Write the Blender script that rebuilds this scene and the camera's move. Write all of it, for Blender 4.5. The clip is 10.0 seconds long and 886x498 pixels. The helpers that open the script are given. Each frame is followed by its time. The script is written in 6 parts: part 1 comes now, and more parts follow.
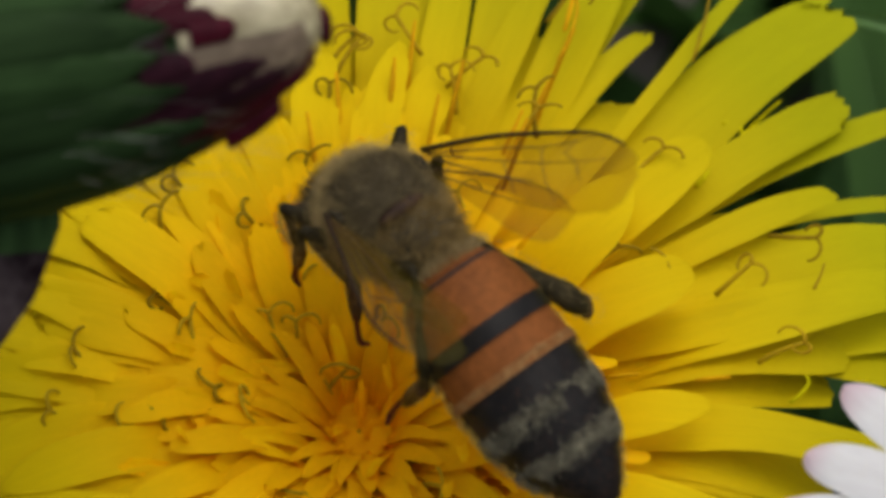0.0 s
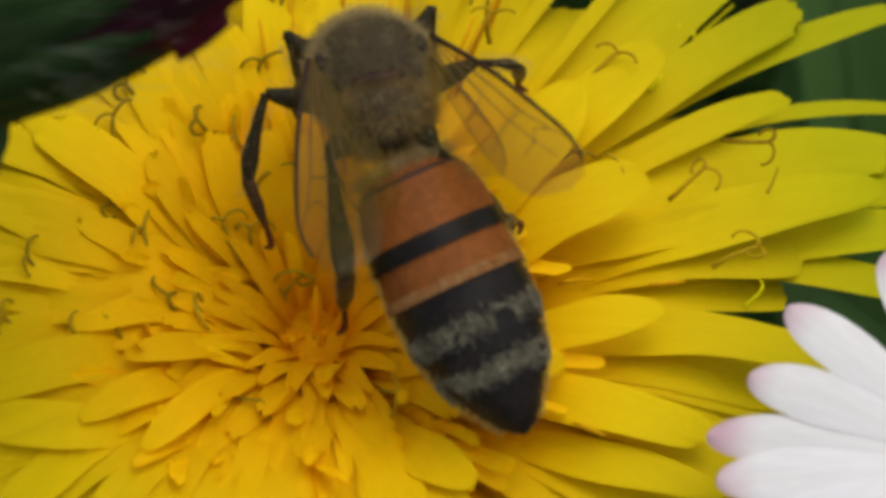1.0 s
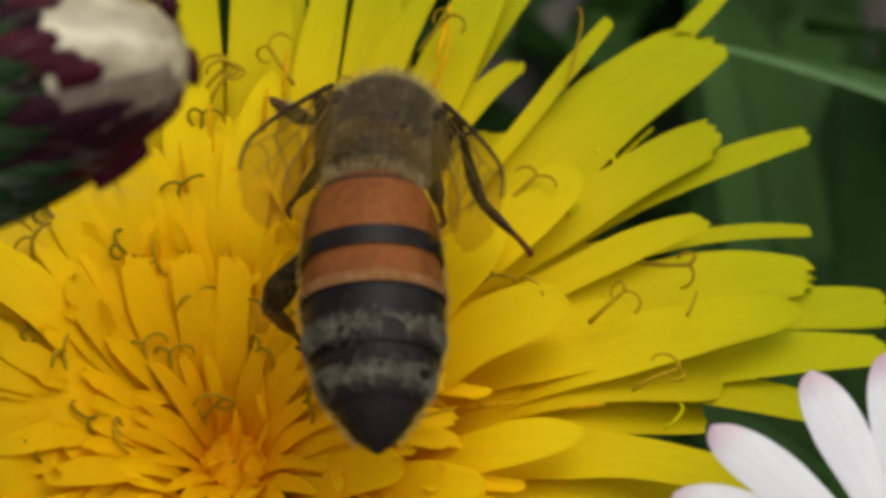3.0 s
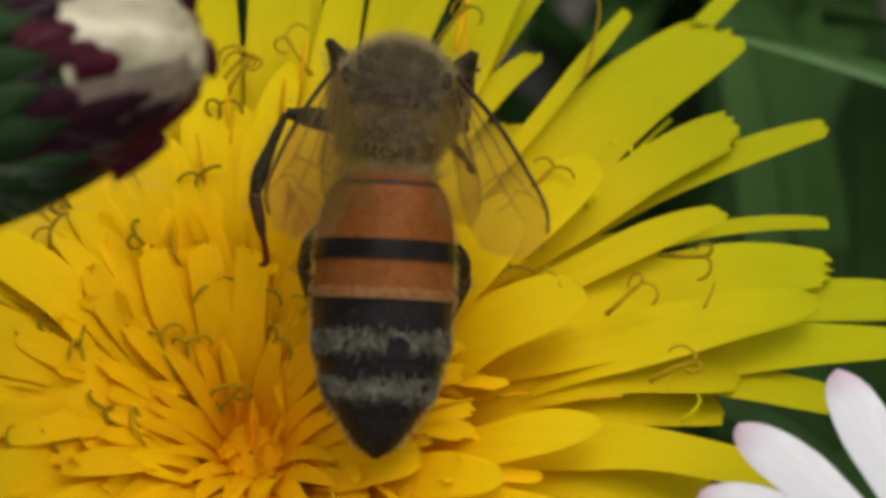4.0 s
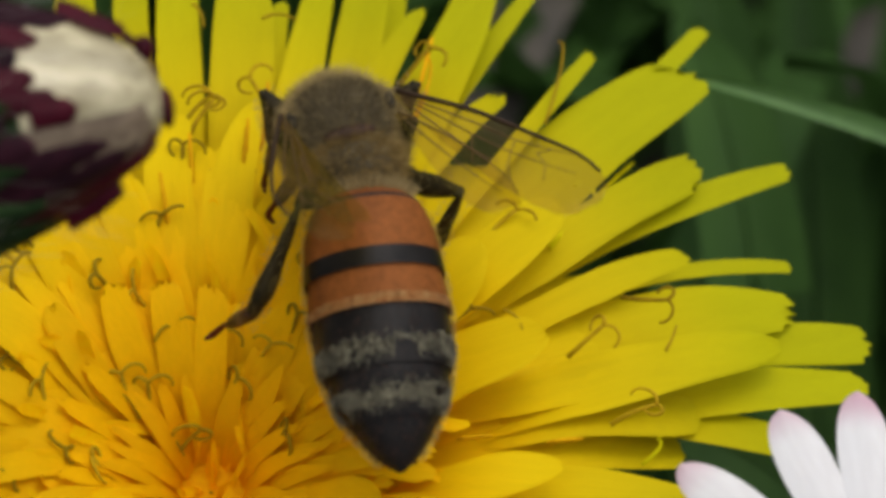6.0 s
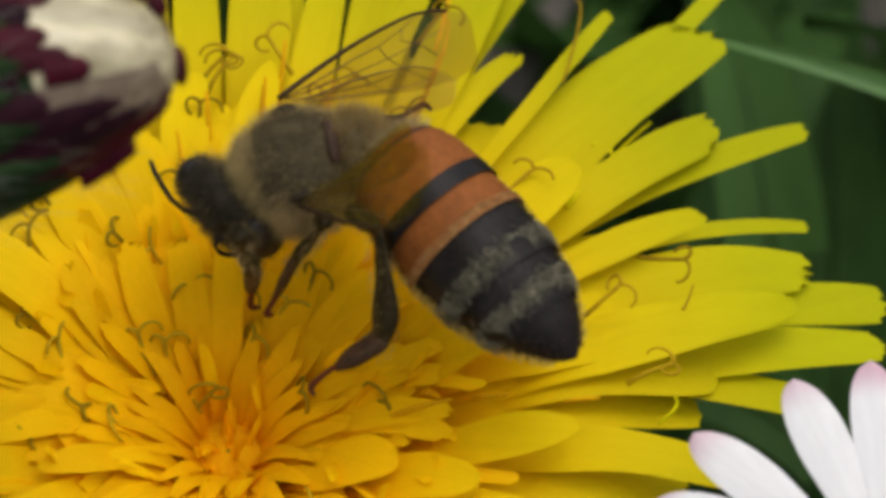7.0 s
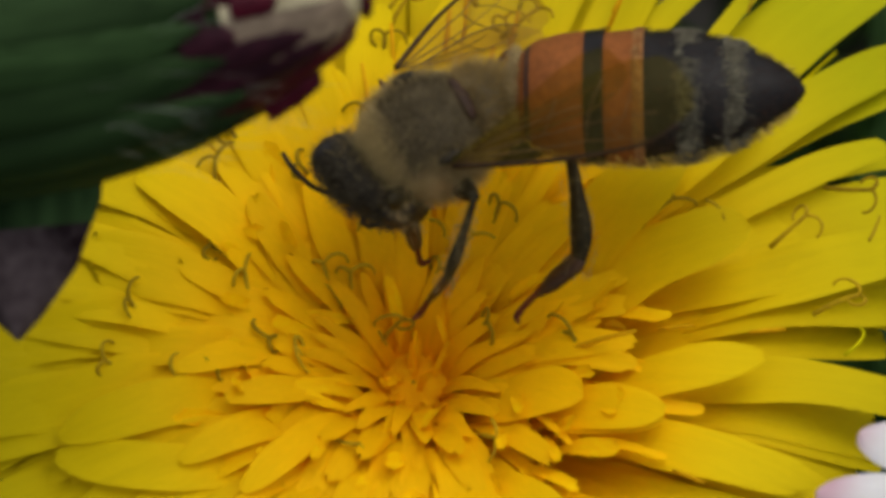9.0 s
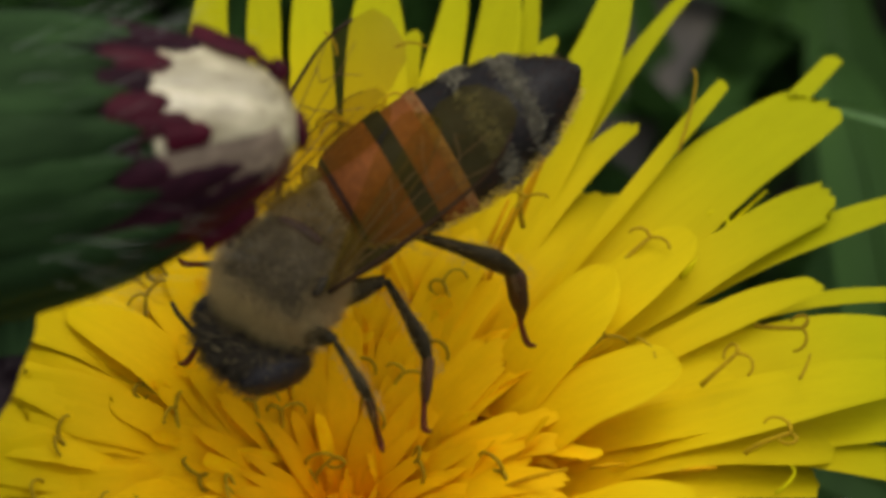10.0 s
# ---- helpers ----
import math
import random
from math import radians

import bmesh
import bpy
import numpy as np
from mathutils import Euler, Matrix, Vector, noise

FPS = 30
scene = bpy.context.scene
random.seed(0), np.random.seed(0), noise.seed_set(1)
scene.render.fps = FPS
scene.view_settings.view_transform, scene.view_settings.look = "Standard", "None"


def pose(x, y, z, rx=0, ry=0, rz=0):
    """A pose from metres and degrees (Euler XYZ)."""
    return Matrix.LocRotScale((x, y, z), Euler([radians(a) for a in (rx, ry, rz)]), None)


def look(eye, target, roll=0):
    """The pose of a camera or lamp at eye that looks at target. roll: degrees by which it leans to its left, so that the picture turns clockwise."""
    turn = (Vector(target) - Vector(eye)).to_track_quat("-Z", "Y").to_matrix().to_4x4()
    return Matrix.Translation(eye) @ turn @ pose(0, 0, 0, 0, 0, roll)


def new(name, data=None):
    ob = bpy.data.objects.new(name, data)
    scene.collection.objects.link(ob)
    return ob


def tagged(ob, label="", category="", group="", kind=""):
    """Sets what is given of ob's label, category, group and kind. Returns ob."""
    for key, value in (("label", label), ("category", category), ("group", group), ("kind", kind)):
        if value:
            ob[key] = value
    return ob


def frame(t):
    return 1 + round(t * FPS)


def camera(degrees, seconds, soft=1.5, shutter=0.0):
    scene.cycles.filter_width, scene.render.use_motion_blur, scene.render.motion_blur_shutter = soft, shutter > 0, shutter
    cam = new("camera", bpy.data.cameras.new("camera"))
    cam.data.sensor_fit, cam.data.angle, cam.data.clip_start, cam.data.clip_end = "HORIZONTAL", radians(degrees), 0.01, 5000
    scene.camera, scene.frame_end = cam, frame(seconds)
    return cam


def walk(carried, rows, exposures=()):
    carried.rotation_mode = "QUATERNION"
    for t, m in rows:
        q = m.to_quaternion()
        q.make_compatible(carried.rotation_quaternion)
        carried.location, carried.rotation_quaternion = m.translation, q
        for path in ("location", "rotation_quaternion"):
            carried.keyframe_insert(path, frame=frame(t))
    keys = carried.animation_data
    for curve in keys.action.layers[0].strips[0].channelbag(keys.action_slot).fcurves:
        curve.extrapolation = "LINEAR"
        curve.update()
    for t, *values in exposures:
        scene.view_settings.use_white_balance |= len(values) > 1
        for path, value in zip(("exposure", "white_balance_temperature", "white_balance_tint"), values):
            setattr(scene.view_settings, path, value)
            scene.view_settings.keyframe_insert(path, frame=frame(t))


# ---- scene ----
# Everything is built at true size: the bee is 13 mm long, the dandelion 40 mm wide.
MM = 0.001
ELEV = 52.0                                  # how steeply the camera looks down
HEAD = Vector((0, 0, 60 * MM))               # middle of the dandelion's head
EU = Vector((1, 0, 0))
EV = Vector((0, math.sin(radians(ELEV)), math.cos(radians(ELEV))))
EW = Vector((0, -math.cos(radians(ELEV)), math.sin(radians(ELEV))))


def at(u, v, w):
    """A place in millimetres from the flower's middle: to the right, up across the view, and towards the viewer."""
    return HEAD + MM * (u * EU + v * EV + w * EW)


# ---- camera ----
cam = camera(14.25, 10.0, soft=4.2)
EYE = at(3.09, 5.73, 100)


def aim(pitch, yaw, roll):
    """The camera turned about its place, in degrees from its middle line."""
    return (Matrix.Translation(EYE) @ Matrix.Rotation(radians(90 - ELEV), 4, "X") @ Matrix.Rotation(radians(yaw), 4, "Y")
            @ Matrix.Rotation(radians(pitch), 4, "X") @ Matrix.Rotation(radians(roll), 4, "Z"))


walk(cam, [
    (0.0, aim(-0.043, 0.463, 0.530)),
    (0.5, aim(-0.271, 0.263, 0.355)),
    (1.0, aim(-1.552, -0.291, 0.172)),
    (1.5, aim(-0.532, -1.356, 0.016)),
    (2.0, aim(0.287, -0.042, 0.036)),
    (2.5, aim(-0.000, -0.000, 0.010)),
    (2.7, aim(0.458, -1.009, -0.051)),
    (3.8, aim(0.336, -1.932, 0.216)),
    (4.0, aim(0.299, -1.296, 0.238)),
    (4.5, aim(0.044, -1.092, 0.378)),
    (5.0, aim(1.456, -1.777, 0.450)),
    (5.5, aim(1.444, -1.714, 0.570)),
    (5.7, aim(1.254, -1.876, 0.618)),
    (6.8, aim(0.525, -1.880, 0.760)),
    (7.0, aim(0.307, -1.636, 0.781)),
    (7.5, aim(-0.141, -0.846, 0.821)),
    (8.0, aim(0.323, -0.130, 0.877)),
    (8.5, aim(0.078, 0.814, 0.769)),
    (9.0, aim(-0.839, 1.336, 0.635)),
    (9.5, aim(0.361, 0.336, 0.636)),
    (10.0, aim(1.406, 0.251, 0.666)),
], exposures=[(0.0, -0.45), (1.0, -0.35), (2.5, -0.39), (5.5, -0.32), (7.0, -0.17), (7.5, -0.19), (8.5, -0.29), (9.5, -0.49), (10.0, -0.39)])
cam.data.dof.use_dof = True
cam.data.dof.focus_distance = 0.0975
cam.data.dof.aperture_fstop = 85

# ---- light: an overcast sky ----
SUN_EL, SUN_AZ = 76.0, 50.0
world = bpy.data.worlds.new("world")
scene.world = world
world.use_nodes = True
wn = world.node_tree
sky = wn.nodes.new("ShaderNodeTexSky")
sky.sky_type = "NISHITA"
sky.sun_disc = False
sky.sun_elevation, sky.sun_rotation = radians(SUN_EL), radians(SUN_AZ)
sky.dust_density = 4.0
cloud = wn.nodes.new("ShaderNodeHueSaturation")      # cloud cover takes most of the blue away
cloud.inputs["Saturation"].default_value = 0.35
wn.links.new(sky.outputs["Color"], cloud.inputs["Color"])
wn.links.new(cloud.outputs["Color"], wn.nodes["Background"].inputs["Color"])
wn.nodes["Background"].inputs["Strength"].default_value = 0.18
sun = new("sun", bpy.data.lights.new("sun", "SUN"))
sun.data.energy, sun.data.angle, sun.data.color = 1.0, radians(85), (1.0, 0.96, 0.9)
sun.matrix_world = look((0, 0, 0), (math.sin(radians(SUN_AZ)) * -math.cos(radians(SUN_EL)), math.cos(radians(SUN_AZ)) * -math.cos(radians(SUN_EL)), -math.sin(radians(SUN_EL))))


# ---- materials ----
def material(name, low, high, scale, rough=0.5, bump=0.0, stretch=(1, 1, 1), spread=0.08, translucent=0.0, spec=0.5, fine=6.0):
    """A surface whose colour wanders from low to high at two scales; scale counts blotches per millimetre."""
    m = bpy.data.materials.new(name)
    m.use_nodes = True
    n, l = m.node_tree.nodes, m.node_tree.links
    b = n["Principled BSDF"]
    co = n.new("ShaderNodeTexCoord")
    mp = n.new("ShaderNodeMapping")
    mp.inputs["Scale"].default_value = [1000 * s for s in stretch]
    l.new(co.outputs["Object"], mp.inputs["Vector"])
    big, small = n.new("ShaderNodeTexNoise"), n.new("ShaderNodeTexNoise")
    big.inputs["Scale"].default_value, small.inputs["Scale"].default_value = scale, scale * fine
    big.inputs["Detail"].default_value, small.inputs["Detail"].default_value = 3, 2
    for t in (big, small):
        l.new(mp.outputs["Vector"], t.inputs["Vector"])
    mix = n.new("ShaderNodeMath")
    mix.operation = "MULTIPLY_ADD"
    l.new(small.outputs["Fac"], mix.inputs[0])
    mix.inputs[1].default_value = 0.45
    half = n.new("ShaderNodeMath")
    half.operation = "MULTIPLY"
    half.inputs[1].default_value = 0.55
    l.new(big.outputs["Fac"], half.inputs[0])
    l.new(half.outputs[0], mix.inputs[2])
    ramp = n.new("ShaderNodeValToRGB")
    ramp.color_ramp.elements[0].position, ramp.color_ramp.elements[1].position = 0.32, 0.68
    ramp.color_ramp.elements[0].color, ramp.color_ramp.elements[1].color = (*low, 1), (*high, 1)
    l.new(mix.outputs[0], ramp.inputs["Fac"])
    info, hsv = n.new("ShaderNodeObjectInfo"), n.new("ShaderNodeHueSaturation")
    rng = n.new("ShaderNodeMapRange")
    rng.inputs["To Min"].default_value, rng.inputs["To Max"].default_value = 1 - spread, 1 + spread
    l.new(info.outputs["Random"], rng.inputs["Value"])
    l.new(rng.outputs["Result"], hsv.inputs["Value"])
    l.new(ramp.outputs["Color"], hsv.inputs["Color"])
    colour = hsv.outputs["Color"]
    l.new(colour, b.inputs["Base Color"])
    b.inputs["Roughness"].default_value = rough
    b.inputs["Specular IOR Level"].default_value = spec
    if bump:
        bp = n.new("ShaderNodeBump")
        bp.inputs["Strength"].default_value, bp.inputs["Distance"].default_value = bump, 0.05 * MM
        l.new(mix.outputs[0], bp.inputs["Height"])
        l.new(bp.outputs["Normal"], b.inputs["Normal"])
    if translucent:
        tr, ms = n.new("ShaderNodeBsdfTranslucent"), n.new("ShaderNodeMixShader")
        ms.inputs["Fac"].default_value = translucent
        l.new(colour, tr.inputs["Color"])
        l.new(b.outputs["BSDF"], ms.inputs[1])
        l.new(tr.outputs["BSDF"], ms.inputs[2])
        l.new(ms.outputs["Shader"], n["Material Output"].inputs["Surface"])
    return m


ALONG = (1, 0.12, 1)
PETAL = dict(rough=0.6, bump=0.45, stretch=ALONG, translucent=0.15, spec=0.05)
YELLOW = material("dandelion petal", (0.89, 0.89, 0.89), (1.0, 1.0, 1.0), 1.0, spread=0.06, **{**PETAL, "stretch": (2.6, 0.10, 1.5)})
YELLOW_IN = material("golden floret", (0.97, 0.50, 0.001), (1.0, 0.66, 0.002), 1.3, spread=0.06, **PETAL)
YELLOW_OUT = material("lemon thread", (0.575, 0.49, 0.001), (0.81, 0.735, 0.003), 1.3, spread=0.09, **PETAL)
# rays turn from gold near the flower's middle to lemon at their ends
_n, _l = YELLOW.node_tree.nodes, YELLOW.node_tree.links
_far, _rng, _ramp, _mul = _n.new("ShaderNodeVectorMath"), _n.new("ShaderNodeMapRange"), _n.new("ShaderNodeValToRGB"), _n.new("ShaderNodeMixRGB")
_far.operation = "LENGTH"
_l.new(_n["Texture Coordinate"].outputs["Object"], _far.inputs[0])
_l.new(_far.outputs["Value"], _rng.inputs["Value"])
_rng.inputs["From Min"].default_value, _rng.inputs["From Max"].default_value = 0.0, 20 * MM
for _at, _c in ((0.10, (0.97, 0.46, 0.001)), (0.36, (0.97, 0.55, 0.001)), (0.50, (0.82, 0.575, 0.002)), (0.64, (0.66, 0.515, 0.003)), (0.80, (0.475, 0.445, 0.003)), (0.98, (0.44, 0.44, 0.004))):
    _e = _ramp.color_ramp.elements.new(_at)
    _e.color = (*_c, 1)
_ramp.color_ramp.elements.remove(_ramp.color_ramp.elements[0])
_ramp.color_ramp.elements.remove(_ramp.color_ramp.elements[len(_ramp.color_ramp.elements) - 1])
_l.new(_rng.outputs["Result"], _ramp.inputs["Fac"])
_mul.blend_type, _mul.inputs["Fac"].default_value = "MULTIPLY", 1.0
_l.new(_ramp.outputs["Color"], _mul.inputs["Color1"])
_l.new(_n["Hue/Saturation/Value"].outputs["Color"], _mul.inputs["Color2"])
_l.new(_mul.outputs["Color"], _n["Principled BSDF"].inputs["Base Color"])
_l.new(_mul.outputs["Color"], _n["Translucent BSDF"].inputs["Color"])
BED = material("amber floret bed", (0.86, 0.36, 0.001), (0.97, 0.55, 0.002), 2.2, 0.7, 1.0, spread=0.0, spec=0.05)
STYLE = material("olive style", (0.28, 0.175, 0.004), (0.47, 0.30, 0.006), 3.0, 0.6, spread=0.3, spec=0.1)
ANTHER = material("amber anther", (0.58, 0.26, 0.002), (0.76, 0.42, 0.004), 2.0, 0.7, spread=0.15, spec=0.05)
STALK = material("green stalk", (0.10, 0.16, 0.04), (0.16, 0.24, 0.07), 0.8, 0.5, 0.2, ALONG)
BRACT = material("dark green bract", (0.005, 0.014, 0.003), (0.034, 0.070, 0.021), 0.8, 0.7, 0.6, (1, 0.06, 1), 0.25, spec=0.08, fine=3.0)
PURPLE = material("purple bract tip", (0.012, 0.006, 0.008), (0.085, 0.065, 0.066), 0.5, 0.7, 0.3, spec=0.05)
CREAM = material("cream petal", (0.17, 0.135, 0.06), (0.66, 0.58, 0.36), 0.7, 0.25, 0.08, ALONG, 0.15, 0.0, fine=3.0, spec=0.7)
# pinkish cream for the bud's lower side, darkened to stand for its shade
CREAM_SHADED = material("dull pinkish cream petal with shade in its colour", (0.075, 0.05, 0.032), (0.27, 0.20, 0.13), 0.9, 0.35, 0.1, ALONG, 0.15, 0.0, spec=0.3)
DOWN = material("white down", (0.30, 0.31, 0.27), (0.52, 0.52, 0.46), 1.0, 0.8, spread=0.1, spec=0.1, translucent=0.3)
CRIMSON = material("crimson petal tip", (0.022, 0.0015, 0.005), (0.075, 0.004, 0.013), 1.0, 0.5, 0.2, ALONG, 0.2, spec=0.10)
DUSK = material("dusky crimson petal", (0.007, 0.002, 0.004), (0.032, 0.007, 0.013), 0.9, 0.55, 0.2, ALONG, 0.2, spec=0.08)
WHITE = material("white petal", (0.84, 0.82, 0.83), (0.94, 0.93, 0.94), 0.7, 0.5, 0.3, ALONG, 0.03, 0.25)
GRASS = material("grass blade", (0.022, 0.054, 0.012), (0.042, 0.094, 0.018), 0.12, 0.6, 0.2, ALONG, 0.35, 0.2, spec=0.1)
SPRIG = material("fresh grass blade", (0.045, 0.11, 0.02), (0.08, 0.17, 0.035), 0.3, 0.5, 0.2, ALONG, 0.1)
SOIL = material("dark soil and moss", (0.03, 0.034, 0.02), (0.09, 0.088, 0.055), 0.05, 0.9, 0.8)
STRAW = material("dry leaf", (0.035, 0.03, 0.022), (0.085, 0.072, 0.052), 0.3, 0.7, 0.3, ALONG)
ORANGE = material("amber plate", (0.155, 0.049, 0.011), (0.30, 0.098, 0.023), 0.9, 0.6, 0.3, spread=0.02, spec=0.10)
BLACK = material("black plate", (0.006, 0.005, 0.005), (0.017, 0.014, 0.012), 1.5, 0.42, 0.3, spread=0.02, spec=0.16)
TAN = material("tan hair", (0.26, 0.085, 0.02), (0.44, 0.27, 0.11), 3.0, 0.9, spread=0.02, spec=0.1)
GREY = material("grey hair", (0.06, 0.055, 0.040), (0.33, 0.30, 0.205), 1.6, 0.9, spread=0.02, spec=0.1)
FUZZ = material("brown fuzz", (0.32, 0.235, 0.10), (0.56, 0.44, 0.225), 1.0, 0.9, spread=0.02, spec=0.05, translucent=0.3)
PELT = material("brown pelt", (0.055, 0.040, 0.018), (0.25, 0.195, 0.105), 1.6, 0.8, 0.5, spread=0.02, spec=0.1)
HIDE = material("brown hide", (0.075, 0.060, 0.034), (0.15, 0.12, 0.07), 1.0, 0.8, 0.5, spread=0.02, spec=0.1)
TUFT = material("golden-grey tuft", (0.20, 0.135, 0.045), (0.44, 0.31, 0.12), 1.0, 0.9, spread=0.02, spec=0.05, translucent=0.2)
BUFF = material("buff fuzz", (0.37, 0.285, 0.125), (0.57, 0.45, 0.21), 1.0, 0.9, spread=0.02, spec=0.05, translucent=0.4)
FRINGE = material("pale fringe", (0.55, 0.40, 0.09), (0.72, 0.55, 0.18), 3.0, 0.9, spread=0.02, spec=0.05, translucent=0.4)
SKIN = material("dark cuticle", (0.012, 0.010, 0.007), (0.038, 0.030, 0.018), 2.0, 0.7, 0.3, spread=0.02, spec=0.15)
LIMB = material("olive-brown limb", (0.010, 0.008, 0.003), (0.046, 0.034, 0.012), 1.2, 0.6, 0.3, spread=0.02, spec=0.15)
RUST = material("rust cuticle", (0.07, 0.016, 0.005), (0.15, 0.038, 0.010), 2.0, 0.65, 0.1, spread=0.02, spec=0.12)
HORN = material("rusty brown limb", (0.020, 0.009, 0.003), (0.085, 0.034, 0.009), 1.2, 0.5, 0.3, spread=0.02, spec=0.3)
SOOT = material("sooty hair", (0.035, 0.030, 0.020), (0.11, 0.09, 0.055), 1.0, 0.8, spread=0.02, spec=0.1)
UMBER = material("umber cuticle", (0.024, 0.011, 0.007), (0.060, 0.027, 0.016), 2.0, 0.6, 0.2, spread=0.02, spec=0.2)
FAINT = material("faint wing vein", (0.085, 0.047, 0.013), (0.15, 0.085, 0.025), 2.0, 0.6, spread=0.0, spec=0.2)
EYEDARK = material("dark eye", (0.006, 0.005, 0.006), (0.016, 0.012, 0.012), 8.0, 0.5, 0.5, spread=0.0, spec=0.3)
VEIN = material("wing vein", (0.018, 0.009, 0.004), (0.05, 0.024, 0.009), 2.0, 0.6, spread=0.0, spec=0.2)

MEMBRANE = material("wing membrane", (0.32, 0.25, 0.04), (0.48, 0.40, 0.09), 0.6, 0.35, spread=0.0)
_n, _l = MEMBRANE.node_tree.nodes, MEMBRANE.node_tree.links
_clear, _ms = _n.new("ShaderNodeBsdfTransparent"), _n.new("ShaderNodeMixShader")
_clear.inputs["Color"].default_value = (0.77, 0.69, 0.34, 1)
_ms.inputs["Fac"].default_value = 0.055
_l.new(_clear.outputs["BSDF"], _ms.inputs[1])
_l.new(_n["Principled BSDF"].outputs["BSDF"], _ms.inputs[2])
_gloss, _film, _top = _n.new("ShaderNodeBsdfGlossy"), _n.new("ShaderNodeFresnel"), _n.new("ShaderNodeMixShader")
_gloss.inputs["Roughness"].default_value = 0.22
_gloss.inputs["Color"].default_value = (0.95, 0.86, 0.60, 1)
_film.inputs["IOR"].default_value = 1.15
_l.new(_film.outputs["Fac"], _top.inputs["Fac"])
_l.new(_ms.outputs["Shader"], _top.inputs[1])
_l.new(_gloss.outputs["BSDF"], _top.inputs[2])
_l.new(_top.outputs["Shader"], _n["Material Output"].inputs["Surface"])


# white rays blush pink towards their ends
BLUSH = material("blushing white petal", (0.84, 0.82, 0.83), (0.94, 0.93, 0.94), 0.7, 0.5, 0.3, ALONG, 0.03, 0.25)
_n, _l = BLUSH.node_tree.nodes, BLUSH.node_tree.links
_hsv = _n["Hue/Saturation/Value"]
_xyz, _rng, _tint, _mul = _n.new("ShaderNodeSeparateXYZ"), _n.new("ShaderNodeMapRange"), _n.new("ShaderNodeMixRGB"), _n.new("ShaderNodeMath")
_l.new(_n["Texture Coordinate"].outputs["Object"], _xyz.inputs[0])
_l.new(_xyz.outputs["Y"], _rng.inputs["Value"])
_rng.inputs["From Min"].default_value, _rng.inputs["From Max"].default_value = 4.1 * MM, 5.4 * MM
_rng.interpolation_type = "SMOOTHSTEP"
_mul.operation = "MULTIPLY"
_l.new(_rng.outputs["Result"], _mul.inputs[0])
_l.new(_n["Noise Texture"].outputs["Fac"], _mul.inputs[1])
_l.new(_mul.outputs[0], _tint.inputs["Fac"])
_l.new(_hsv.outputs["Color"], _tint.inputs["Color1"])
_tint.inputs["Color2"].default_value = (0.62, 0.20, 0.34, 1)
_l.new(_tint.outputs["Color"], _n["Principled BSDF"].inputs["Base Color"])
_l.new(_tint.outputs["Color"], _n["Translucent BSDF"].inputs["Color"])


# ---- mesh helpers; all lengths in millimetres ----
def mesh(name, verts, faces, mats, indices=None, smooth=True):
    me = bpy.data.meshes.new(name)
    me.from_pydata([Vector(v) * MM for v in verts], [], faces)
    for m in (mats if isinstance(mats, (list, tuple)) else [mats]):
        me.materials.append(m)
    if indices:
        me.polygons.foreach_set("material_index", indices)
    if smooth:
        me.polygons.foreach_set("use_smooth", [True] * len(me.polygons))
    me.update()
    return me


def part(name, me, parent, label="", m=None, kind=""):
    ob = new(name, me)
    ob.parent = parent
    if m is not None:
        ob.matrix_basis = m
    return tagged(ob, label, kind=kind)


def place(m):
    """A pose with its shift given in millimetres."""
    r = m.copy()
    r.translation = m.translation * MM
    return r


